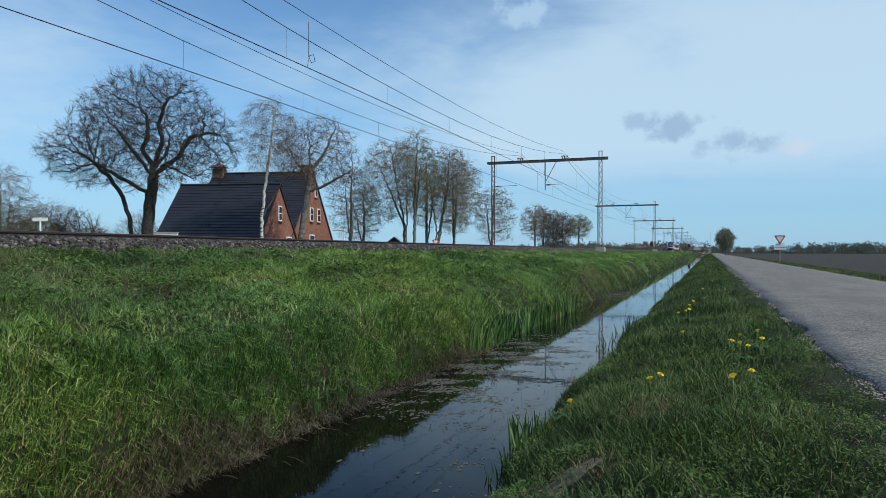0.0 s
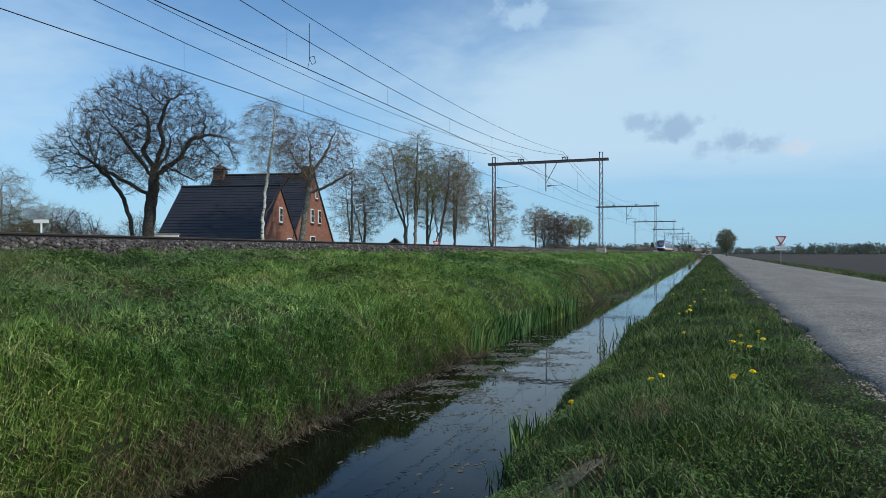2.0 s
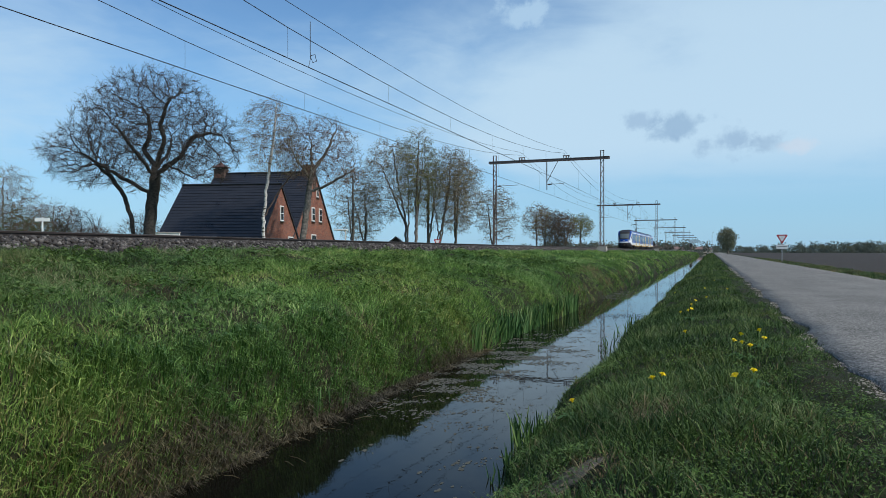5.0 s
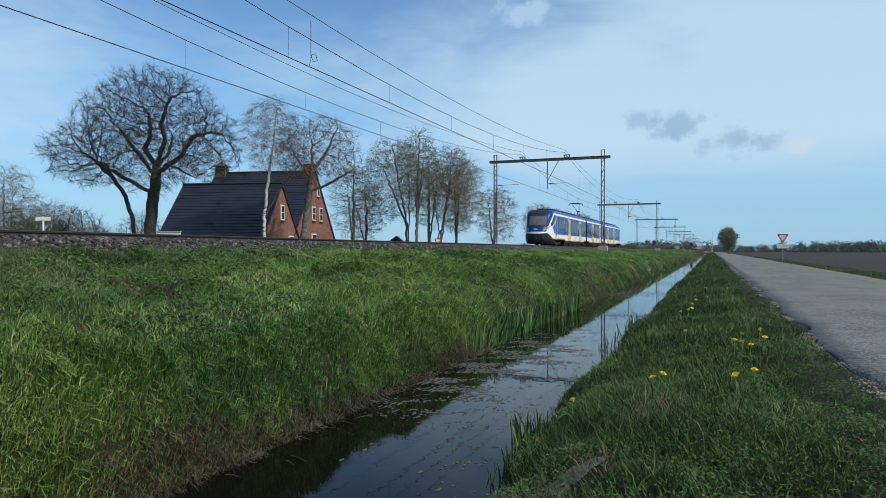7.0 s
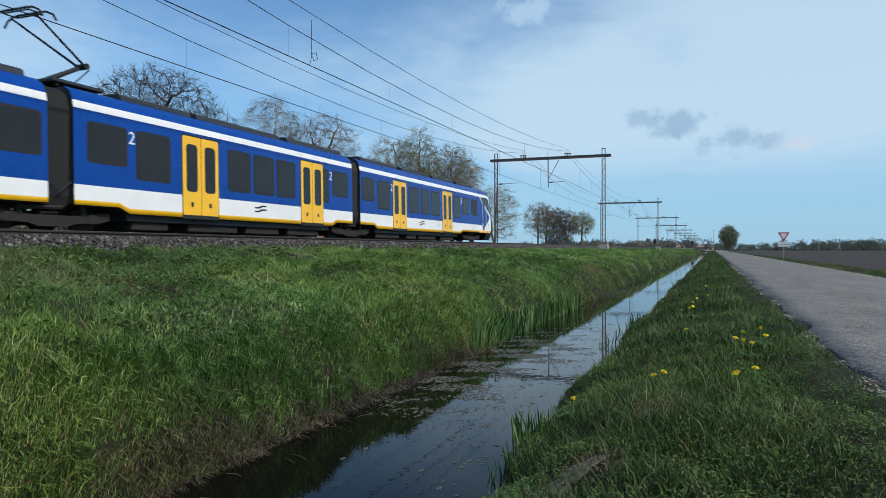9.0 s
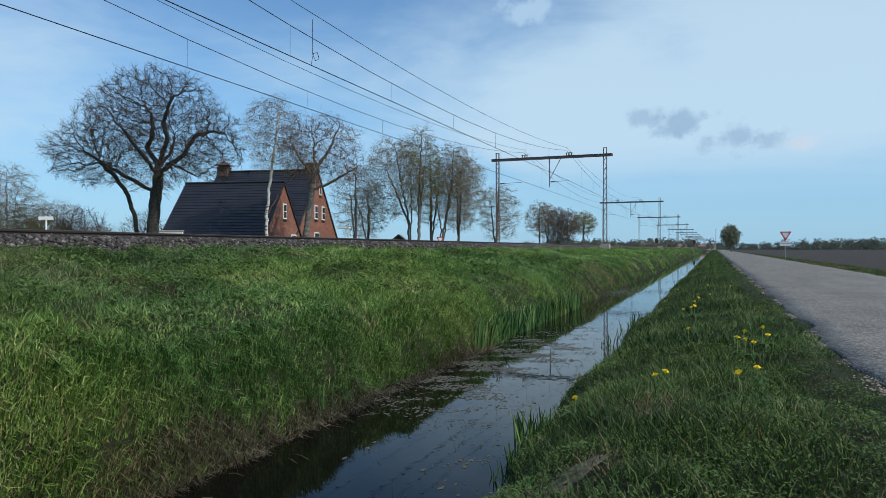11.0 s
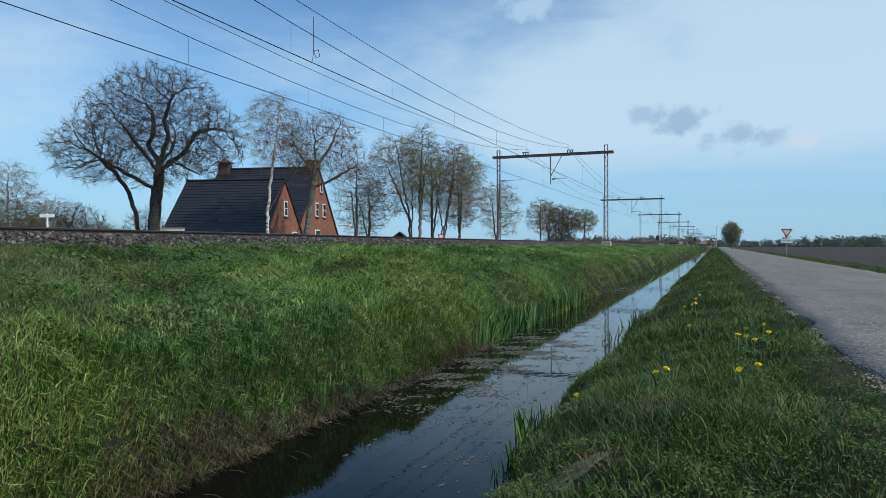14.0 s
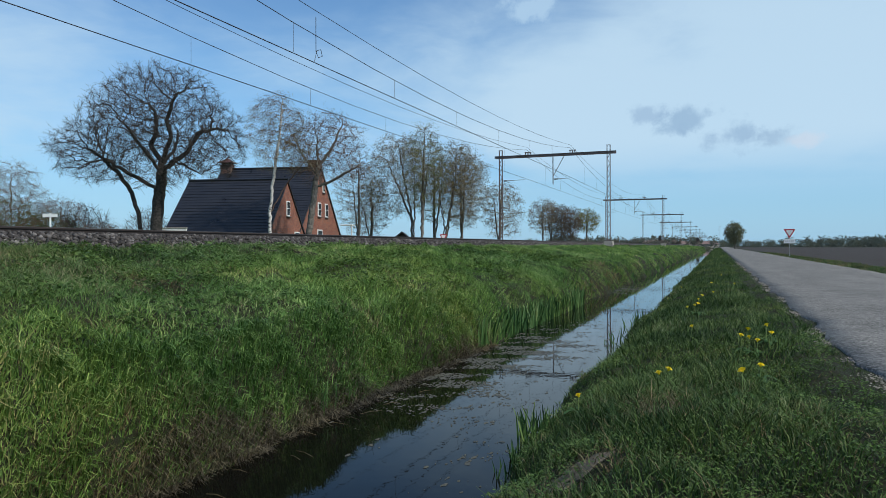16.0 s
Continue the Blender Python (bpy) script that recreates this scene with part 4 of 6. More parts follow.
def colonise(rng, guides, blobs, count, step, reach, kill, jitter, up):
    """Branches that grow towards points scattered in the crown: node places, parents."""
    pos, par = [], []
    for g in guides:
        g = np.asarray(g, float)
        if pos:
            prev = int(np.argmin(np.linalg.norm(np.array(pos) - g[0], axis=1)))
        else:
            pos.append(g[0])
            par.append(-1)
            prev = 0
        for a, b in zip(g[:-1], g[1:]):
            n = max(1, int(np.linalg.norm(b - a) / step))
            for i in range(n):
                pos.append(a + (b - a) * (i + 1) / n + rng.normal(0, 0.12 * step, 3))
                par.append(prev)
                prev = len(pos) - 1
    att = []
    for centre, radii, share in blobs:
        u = rng.normal(0, 1, (int(count * share), 3))
        u /= np.linalg.norm(u, axis=1)[:, None]
        att.append(np.array(centre) + u * rng.random((len(u), 1)) ** 0.36 * np.array(radii))
    att = np.concatenate(att)
    p = np.array(pos)
    dist, near, kids = np.full(len(att), 1e9), np.zeros(len(att), int), np.zeros(len(p), int)
    fresh = np.arange(len(p))
    for _ in range(110):
        d = np.linalg.norm(att[:, None] - p[fresh][None], axis=2)
        j = d.argmin(1)
        m = d[np.arange(len(att)), j]
        near, dist = np.where(m < dist, fresh[j], near), np.minimum(m, dist)
        live = dist > kill
        att, dist, near = att[live], dist[live], near[live]
        act = (dist < reach) & (kids[near] < 3)
        if not act.any():
            break
        ways = np.zeros_like(p)
        np.add.at(ways, near[act], (att[act] - p[near[act]]) / dist[act][:, None])
        src = np.unique(near[act])
        w = ways[src]
        w /= np.linalg.norm(w, axis=1)[:, None] + 1e-6
        w += rng.normal(0, jitter, w.shape)
        w[:, 2] += up
        w /= np.linalg.norm(w, axis=1)[:, None]
        kids[src] += 1
        fresh = np.arange(len(p), len(p) + len(src))
        p = np.concatenate([p, p[src] + w * step])
        kids = np.concatenate([kids, np.zeros(len(src), int)])
        par += list(src)
    return p, np.array(par)


def twigs(rng, start, way, length, r, spread, droop):
    """Straight three-sided twigs: points, faces, tips and ways."""
    n = len(start)
    d = way + rng.normal(0, spread, (n, 3))
    d[:, 2] -= droop
    d /= np.linalg.norm(d, axis=1)[:, None]
    ln = length * (0.5 + rng.random((n, 1)))
    a = np.cross(d, np.array([0.31, 0.87, 0.38]))
    a /= np.linalg.norm(a, axis=1)[:, None] + 1e-9
    b = np.cross(d, a)
    ring = [a * math.cos(t) + b * math.sin(t) for t in (0.0, 2.094, 4.189)]
    tip = start + d * ln
    v = np.stack([start + r * q for q in ring] + [tip + 0.4 * r * q for q in ring], 1)
    f = (np.arange(n)[:, None, None] * 6 + np.array([[0, 1, 4, 3], [1, 2, 5, 4], [2, 0, 3, 5]])[None]).reshape(-1, 4)
    return v.reshape(-1, 3), f, tip, d, start + d * ln * rng.uniform(0.3, 0.9, (n, 1))


def grow_tree(name, label, at, seed, trunk_r, bark, twig, guides, blobs, count, step=0.35, kill=None, jitter=0.25, up=0.04, twig_len=0.5, per=3, twig_r=0.007, spread=0.6, droop=0.0,
              leaves=0, leaf=None, leaf_size=0.1, leaf_spread=0.12, group="trees", reach=3.0, taper=0.56):
    """A tree: guides are the main limbs, blobs the bodies of the crown as (centre, radii, share)."""
    rng = np.random.default_rng(seed)
    tree = thing(name, label, "tree", at, group)
    p, par = colonise(rng, guides, blobs, count, step, reach, kill or 1.6 * step, jitter, up)
    n = len(p)
    load = np.zeros(n)
    has = np.zeros(n, bool)
    has[par[par >= 0]] = True
    load[~has] = 1
    main = np.full(n, -1)
    for i in range(n - 1, 0, -1):
        load[par[i]] += load[i]
    for i in range(1, n):
        q = par[i]
        if main[q] < 0 or load[i] > load[main[q]]:
            main[q] = i
    rad = np.maximum(trunk_r * (load / load[0]) ** taper, 0.010)
    thick, fine = Tubes(), Tubes()
    for i in range(n):
        if i and main[par[i]] == i:
            continue
        chain = [i]
        while main[chain[-1]] >= 0:
            chain.append(main[chain[-1]])
        pts, rr = p[chain], rad[chain]
        if i:
            pts, rr = np.concatenate([[p[par[i]]], pts]), np.concatenate([[rr[0]], rr])
        else:
            rr = rr * (1 + 0.35 * np.exp(-np.arange(len(rr)) * step / 0.5))
        if len(pts) > 1:
            big = rr[0] > 0.05
            (thick if big else fine).add(pts, rr, 9 if rr[0] > 0.15 else 6 if big else 4 if rr[0] > 0.025 else 3)
    v, f = thick.arrays()
    part("trunk", raw_mesh("trunk", v, f, bark, True), None, tree)
    small = np.nonzero((load <= 5) & (par >= 0))[0]
    base = np.repeat(small, per)
    way = p[base] - p[par[base]]
    way /= np.linalg.norm(way, axis=1)[:, None] + 1e-9
    v1, f1, tip1, d1, mid1 = twigs(rng, p[base] - way * step * rng.random((len(base), 1)), way, twig_len, twig_r, spread, droop)
    v2, f2, tip2, d2, mid2 = twigs(rng, mid1, d1, twig_len * 0.6, twig_r * 0.8, spread, droop * 1.6)
    vs, fs, m = [], [], 0
    for a, b in ([fine.arrays()] if fine.v else []) + [(v1, f1), (v2, f2)]:
        vs.append(a)
        fs.append(b + m)
        m += len(a)
    n_f = sum(len(b) for b in fs)
    if leaves:
        lv, lf = leaf_cloud(rng, np.concatenate([tip1, tip2, mid2]), leaves, leaf_size, leaf_spread)
        vs.append(lv)
        fs.append(lf + m)
    f = np.concatenate(fs)
    me = raw_mesh("crown", np.concatenate(vs), f, twig)
    if leaves:
        me.materials.append(leaf)
        idx = np.zeros(len(f), np.int32)
        idx[n_f:] = 1
        me.polygons.foreach_set("material_index", idx)
    part("crown", me, None, tree)
    return tree


_c, _s = math.cos(radians(YAW)), math.sin(radians(YAW))


def spot(across, depth, z=None):
    """A place from its distance across and along the first view's axis."""
    x, y = across * _c - depth * _s, across * _s + depth * _c
    return x, y, float(ground_z(x, y)) if z is None else z


def rooted(across, depth, turn=0):
    x, y, z = spot(across, depth)
    return pose(x, y, z - 0.15, 0, 0, YAW + turn)


def build_oak():
    """A twin-stemmed oak: the trunk forks at seven metres, the thin stem leans out under the wide side of the crown."""
    guides = [
        [(0, 0, 0), (-0.05, 0, 2.5), (0.15, 0, 4.6), (0.35, 0.1, 6.6), (0.3, 0.1, 7.6)],
        [(0.3, 0.1, 7.6), (-0.6, 0.4, 8.8), (-0.2, 0.6, 9.8), (-0.3, 0.5, 11.2)],
        [(0.35, 0.1, 7.4), (1.2, -0.4, 9.2), (1.0, -0.6, 10.4), (1.7, -0.9, 12.0)],
        [(0.4, 0, 6.9), (2.0, 0.4, 8.2), (2.9, 0.2, 9.6), (4.2, 0.3, 10.0)],
        [(0.3, 0, 6.4), (1.6, -1.2, 7.5), (2.9, -1.8, 7.0), (4.0, -2.2, 6.4)],
        [(0.1, 0, 5.6), (-1.3, -0.4, 6.4), (-2.6, -0.7, 7.2), (-3.7, -0.9, 7.9)],
        [(-0.1, 0.2, 0.2), (-1.0, 0.3, 1.2), (-1.5, 0.4, 3.8), (-2.0, 0.5, 5.4), (-3.0, 0.7, 6.8), (-4.2, 0.8, 7.8)],
        [(0.2, 0.1, 7.2), (0.4, 2.2, 8.6), (0.2, 3.6, 10.0)], [(0.2, 0, 7.0), (-0.2, -2.0, 8.4), (-0.6, -3.4, 9.6)]]
    blobs = [((0.3, 0, 10.1), (4.9, 4.6, 4.6), 0.55), ((-4.3, 0, 8.4), (3.5, 3.2, 2.5), 0.22), ((-2.6, 0, 11.0), (3.0, 3.2, 2.4), 0.08), ((4.2, 0, 8.9), (2.3, 3.0, 2.9), 0.15)]
    grow_tree("oak_tree", "large bare spreading oak with two stems beside the house", rooted(-20.9, 50), 7, 0.44, OAK_BARK, TWIG, guides, blobs, 4200, 0.28, 0.39, 0.32, 0.04, 0.5, 4, 0.009, 0.55, taper=0.53)


build_oak()
grow_tree("birch_tree", "white-stemmed birch with thin hanging twigs before the house", rooted(-14.1, 55), 3, 0.13, BIRCH_BARK, BROWN_TWIG,
          [[(-0.1, 0, 0), (-0.05, 0, 2.5), (0.05, 0, 4.4), (0.3, 0, 7.0), (0.75, 0, 10.0), (1.0, 0, 13.0)], [(0.05, 0, 4.2), (1.0, 0.2, 6.0), (2.2, 0.3, 7.6), (2.9, 0.3, 8.6)]],
          [((0.5, 0, 10.6), (2.3, 2.2, 3.2), 0.8), ((2.3, 0, 9.0), (1.5, 1.5, 1.8), 0.2)], 760, 0.28, 0.4, 0.2, 0.06, 0.6, 4, 0.006, 0.4, 0.6, 13000, BUD_LEAF, 0.055)
grow_tree("alder_tree", "old gnarled budding tree in front of the brick gable", rooted(-11.4, 56), 11, 0.25, GREY_BARK, BROWN_TWIG,
          [[(0.15, 0, 0), (0.2, 0, 3.0), (0.55, 0, 5.5), (0.8, 0, 7.6)], [(0.8, 0, 6.2), (2.1, -0.2, 6.7), (3.4, -0.3, 7.4), (4.3, -0.2, 8.0)], [(0.75, 0, 7.2), (-0.4, 0.3, 8.8), (-1.2, 0.4, 10.2)], [(0.8, 0, 7.6), (2.0, 0.2, 9.4), (2.8, 0.3, 11.2)], [(0.8, 0, 7.6), (0.9, -0.3, 10.0)]],
          [((1.4, 0, 9.3), (3.4, 2.8, 3.0), 0.8), ((3.6, 0, 7.8), (1.5, 1.5, 1.3), 0.2)], 1500, 0.26, 0.36, 0.32, 0.02, 0.5, 3, 0.007, 0.6, 0.0, 6000, BROWN_LEAF, 0.055)


def row_tree(across, depth, height, seed, low, wide, leaves, leaf, lean=0.0, off=0.0, count=360, stems=1, up=0.1, label="tall slender tree coming into leaf behind the tracks", name="alder_tree", twig=None, r=0.2, size=0.075, group="trees"):
    """A slender tree: its crown spans from low to the top and wide to each side, off its foot by off."""
    mid, half = 0.5 * (low + height), 0.5 * (height - low)
    guides = [[(0, 0, 0), (lean * low, 0, low), (off * 0.6 + lean * mid, 0, mid), (off + lean * mid, 0, height - 0.6)]]
    for k in range(stems - 1):
        a = 2.4 * k + seed
        guides.append([(0, 0, 0.5), (0.25 * math.cos(a) + lean * low, 0.3, low), (off + 0.55 * wide * math.cos(a), 0.5 * wide * math.sin(a), mid + 0.3 * half)])
    return grow_tree(name, label, rooted(across, depth), seed, r, GREY_BARK, twig or PALE_TWIG, guides,
                     [((off + lean * mid, 0, mid), (wide * 1.15, wide, half), 0.75), ((off * 1.3 + lean * mid, 0, mid + 0.35 * half), (wide * 0.95, wide * 0.85, half * 0.66), 0.25)],
                     int(count * 1.9), 0.34, 0.44, 0.2, up, 0.6, 4, 0.009, 0.5, 0.0, int(leaves * 1.7), leaf, size, group=group)


# a loose row behind the house
row_tree(-10.4, 80, 11.2, 21, 2.6, 2.7, 2500, BUD_LEAF, count=300, stems=2)
row_tree(-9.3, 83, 9.2, 22, 2.4, 2.2, 2200, BUD_LEAF, count=240, stems=2)
row_tree(-4.35, 80, 14.2, 23, 4.6, 3.4, 10000, BUD_LEAF, off=-1.6, count=520, stems=3)
row_tree(-3.2, 79, 15.2, 24, 5.0, 2.2, 9000, SPRING_LEAF, off=0.3, count=420, stems=2)
row_tree(-1.9, 82, 12.6, 31, 3.5, 1.8, 5000, SPRING_LEAF, count=300, stems=2)
row_tree(-0.9, 80, 13.4, 26, 3.6, 2.3, 10000, BUD_LEAF, lean=0.13, off=0.5, count=460, stems=3, up=0.2)
row_tree(1.3, 81, 12.4, 27, 3.2, 2.6, 8000, BUD_LEAF, off=0.4, count=460, stems=3, up=0.2)
row_tree(6.2, 90, 9.8, 29, 2.2, 2.5, 4200, BUD_LEAF, off=0.3, count=300, stems=2)
# trees and shrubs at the edge of the garden
for _a, _d, _h, _w, _seed, _lv, _leaf in ((-37.6, 60, 9.0, 2.8, 41, 3600, BUD_LEAF), (-33.4, 58, 4.4, 2.4, 42, 9000, GREEN_LEAF), (-36.2, 57, 5.4, 2.5, 43, 9000, GREEN_LEAF), (-35.0, 63, 6.0, 2.3, 44, 4500, BROWN_LEAF), (-38.0, 56, 4.6, 2.4, 46, 8000, GREEN_LEAF), (-31.8, 64, 3.8, 2.0, 47, 4000, BROWN_LEAF), (-25.4, 68, 4.6, 2.2, 45, 1500, BROWN_LEAF)):
    row_tree(_a, _d, _h, _seed, 0.4, _w, _lv, _leaf, count=480, stems=3, label="small budding garden tree beyond the railway", name="garden_tree", twig=BROWN_TWIG, r=0.13, size=0.06)
for _a, _d, _w, _seed in ((-30.2, 58, 2.3, 51), (-27.6, 64, 2.0, 52)):
    _fan = [[(0, 0, 0), (0.02, 0, 0.4)]] + [[(0, 0, 0.3), (0.5 * _w * math.cos(k * 0.9), 0.5 * _w * math.sin(k * 0.9), 2.4)] for k in range(7)]
    grow_tree("bare_shrub", "rounded bare shrub beyond the railway", rooted(_a, _d), _seed, 0.13, OAK_BARK, TWIG, _fan, [((0, 0, 2.6), (_w, _w, 2.4), 1.0)], 900, 0.25, 0.34, 0.15, 0.3, 0.5, 3, 0.009, 0.3, group="shrubs")
# a clump further down the line
for _a, _d, _h, _low, _w, _seed, _lv, _leaf in ((19.6, 150, 11.6, 3.6, 3.0, 61, 2200, BUD_LEAF), (21.8, 153, 11.0, 3.0, 2.6, 65, 2600, BUD_LEAF), (23.6, 151, 10.4, 1.8, 2.5, 62, 5500, BROWN_LEAF), (25.4, 150, 9.8, 2.2, 2.2, 63, 4500, BROWN_LEAF), (29.2, 152, 9.2, 4.2, 2.6, 64, 4600, SPRING_LEAF)):
    row_tree(_a, _d, _h, _seed, _low, _w, _lv, _leaf, count=330, stems=2, label="round-crowned budding tree in a clump across the railway", name="field_tree", twig=BROWN_TWIG, size=0.12)
# by the road
row_tree(79.8, 199, 7.6, 71, 1.5, 2.3, 8000, HAZE_GREEN, off=-0.3, count=380, stems=4, label="dense budding tree at the far end of the lane", name="roadside_tree", twig=BROWN_TWIG, r=0.25, size=0.17)


def far_woods(name, seed, rows, mat, label):
    """A low line of far trees, made of many leaf clumps with an uneven top."""
    rng = np.random.default_rng(seed)
    vs, fs, n = [], [], 0
    for a0, a1, depth, h0, h1, count in rows:
        for k in range(count):
            a = a0 + (a1 - a0) * (k + rng.random()) / count
            d = depth * rng.uniform(0.95, 1.1)
            x, y, z = spot(a, d, -0.3)
            h = rng.uniform(h0, h1)
            r = h * rng.uniform(0.35, 0.6)
            c = rng.normal(0, 1, (90, 3))
            c /= np.linalg.norm(c, axis=1)[:, None]
            c *= (rng.random((90, 1)) ** 0.4) * np.array([r, r, h * 0.42])
            pts = c + np.array([x, y, z + h * 0.55])
            lv, lf = leaf_cloud(rng, pts, 190, h * 0.12, h * 0.05)
            low = np.array([x, y, z + h * 0.1]) + rng.normal(0, 1, (30, 3)) * np.array([r, r, h * 0.1])
            lw, lg = leaf_cloud(rng, low, 50, h * 0.2, h * 0.05)
            vs += [lv, lw]
            fs += [lf + n, lg + n + len(lv)]
            n += len(lv) + len(lw)
    tagged(new(name, raw_mesh(name, np.concatenate(vs), np.concatenate(fs), mat)), label, "woods", kind="stuff")


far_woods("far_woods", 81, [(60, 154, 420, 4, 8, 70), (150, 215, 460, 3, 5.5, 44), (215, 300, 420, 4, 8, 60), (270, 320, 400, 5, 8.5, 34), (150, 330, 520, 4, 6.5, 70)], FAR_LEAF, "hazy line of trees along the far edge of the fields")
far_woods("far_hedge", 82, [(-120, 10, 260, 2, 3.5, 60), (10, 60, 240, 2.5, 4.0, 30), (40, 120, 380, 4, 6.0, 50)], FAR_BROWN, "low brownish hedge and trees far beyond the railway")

# ---- house ----
BRICK = mat_brick()
OLD_BRICK = mat_brick("weathered_brick", (0.045, 0.034, 0.028), (0.09, 0.06, 0.046))
TILE = plain("dark_glazed_roof_tile", (0.022, 0.023, 0.028), 0.35, 0, 0.3, 1.0, 12, 0.2)
WHITE_PAINT = plain("white_window_paint", (0.75, 0.75, 0.72), 0.5, 0, 0.08, 3, 40, 0.05)
PANE = mat_glass("window_glass", (0.03, 0.035, 0.04), 0.03)
LEAD = plain("grey_lead", (0.12, 0.12, 0.125), 0.6, 0.2, 0.2)


def house_window(house, x, y, z, w, h):
    """A white casement in a gable wall whose face is at x."""
    win = part("window", box((x + 0.01, y, z), (0.12, w, h), 0.01), WHITE_PAINT, house, "white-painted window")
    for k in range(2 if h > 1 else 1):
        hh = (h - 0.16) / (2 if h > 1 else 1)
        part("pane", box((x + 0.065, y, z - h / 2 + 0.08 + hh * (k + 0.5)), (0.02, w - 0.16, hh - 0.05)), PANE, win)
    part("sill", box((x + 0.06, y, z - h / 2 - 0.05), (0.22, w + 0.16, 0.07), 0.01), LEAD, win)


def house_roof(house, x0, x1, yc, half, eave, ridge):
    """Two tiled slopes with stepped courses, and a ridge."""
    rise = ridge - eave
    slope = math.hypot(half, rise)
    n = int(slope / 0.33)
    for sgn in (-1, 1):
        nrm = (sgn * rise / slope, half / slope)
        e_y, e_z = yc + sgn * (half + 0.35), ridge - (rise + 0.35 * rise / half)
        roof = part("roof", prism([(e_y, e_z), (yc, ridge), (yc - nrm[0] * 0.12, ridge - nrm[1] * 0.12), (e_y - nrm[0] * 0.12, e_z - nrm[1] * 0.12)], 0, x0 - 0.15, x1 + 0.12), TILE, house, "steep roof of dark glazed tiles")
        for k in range(n + 1):
            a, b = k / (n + 1), (k + 1) / (n + 1)
            y0, z0 = e_y + (yc - e_y) * a, e_z + (ridge - e_z) * a
            y1, z1 = e_y + (yc - e_y) * b, e_z + (ridge - e_z) * b
            part("tile_course", prism([(y0 + nrm[0] * 0.04, z0 + nrm[1] * 0.04), (y1 + nrm[0] * 0.016, z1 + nrm[1] * 0.016), (y1 + nrm[0] * 0.004, z1 + nrm[1] * 0.004), (y0 + nrm[0] * 0.004, z0 + nrm[1] * 0.004)], 0, x0 - 0.155, x1 + 0.125), TILE, roof)
        part("gutter", tube([(x0 - 0.15, yc + sgn * (half + 0.42), eave - 0.42), (x1 + 0.1, yc + sgn * (half + 0.42), eave - 0.42)], 0.07, 8), LEAD, roof)
    part("ridge", tube([(x0 - 0.15, yc, ridge + 0.06), (x1 + 0.12, yc, ridge + 0.06)], 0.11, 8), TILE, house)


def build_house():
    x, y, _ = spot(-14.4, 62)
    h = thing("house", "red-brick farmhouse with steep dark tiled roofs behind the railway", "house", pose(x, y, -0.3, 0, 0, YAW - 8.65))
    for x0, x1, yc, half, eave, ridge in ((-9.1, 0.0, 0.0, 4.1, 2.7, 7.25), (-10.6, -0.08, 9.2, 6.0, 2.9, 9.3)):
        part("wall", prism([(yc - half, 0), (yc + half, 0), (yc + half, eave), (yc, ridge - 0.08), (yc - half, eave)], 0, x0, x1), BRICK, h)
        house_roof(h, x0, x1, yc, half, eave, ridge)
    for y, z, w, hh in ((0.2, 4.7, 0.75, 1.35), (2.3, 2.0, 1.2, 1.4)):
        house_window(h, 0.0, y, z, w, hh)
    for y, z, w, hh in ((10.0, 7.3, 0.6, 0.9), (8.7, 5.05, 0.9, 1.4), (10.9, 5.05, 0.9, 1.4), (8.8, 2.3, 1.4, 1.5)):
        house_window(h, -0.08, y, z, w, hh)
    part("vent", box((-0.07, 11.6, 6.6), (0.06, 0.4, 0.4)), LEAD, h)
    bar = part("porch", box((0.6, 16.0, 3.7), (1.4, 1.0, 0.12), 0.02), WHITE_PAINT, h)
    part("porch_post", box((1.2, 15.7, 1.85), (0.1, 0.1, 3.7)), WHITE_PAINT, bar)
    for cx, w, top in ((-10.1, 1.15, 9.75), (-0.65, 1.2, 10.0)):
        bm = box((cx, 9.2, 0.5 * (top + 7.6)), (w, 0.9, top - 7.6), 0.02)
        ch = part("chimney", bm, OLD_BRICK, h, "weathered brown brick chimney")
        part("chimney_band", box((cx, 9.2, top), (w + 0.14, 1.04, 0.12), 0.02), OLD_BRICK, ch)
        if cx < -5:
            bm = bmesh.new()
            ring = [bm.verts.new((cx + a * 0.85, 9.2 + b * 0.75, top + 0.22)) for a, b in ((-1, -1), (1, -1), (1, 1), (-1, 1))]
            neck = [bm.verts.new((cx + a * 0.3, 9.2 + b * 0.26, top + 0.5)) for a, b in ((-1, -1), (1, -1), (1, 1), (-1, 1))]
            tip = bm.verts.new((cx, 9.2, top + 0.85))
            for k in range(4):
                bm.faces.new((ring[k], ring[(k + 1) % 4], neck[(k + 1) % 4], neck[k]))
                bm.faces.new((neck[k], neck[(k + 1) % 4], tip))
            bm.faces.new(ring[::-1])
            part("chimney_cap", bm, plain("copper_brown", (0.13, 0.06, 0.045), 0.6, 0.2, 0.2), ch, "brown flared metal cap")
            for a in (-0.4, 0.4):
                for b in (-0.35, 0.35):
                    part("cap_post", box((cx + a, 9.2 + b, top + 0.14), (0.12, 0.12, 0.2)), OLD_BRICK, ch)
    return h


build_house()


_x, _y, _ = spot(-22.6, 57)
garden_wall = thing("garden_wall", "low white-painted garden wall beside the house", "wall", pose(_x, _y, -0.35, 0, 0, YAW))
part("panel", box((0, 0, 1.45), (2.4, 0.2, 2.9), 0.02), WHITE_PAINT, garden_wall)
part("coping", box((0, 0, 2.93), (2.5, 0.3, 0.08), 0.02), CONCRETE, garden_wall)


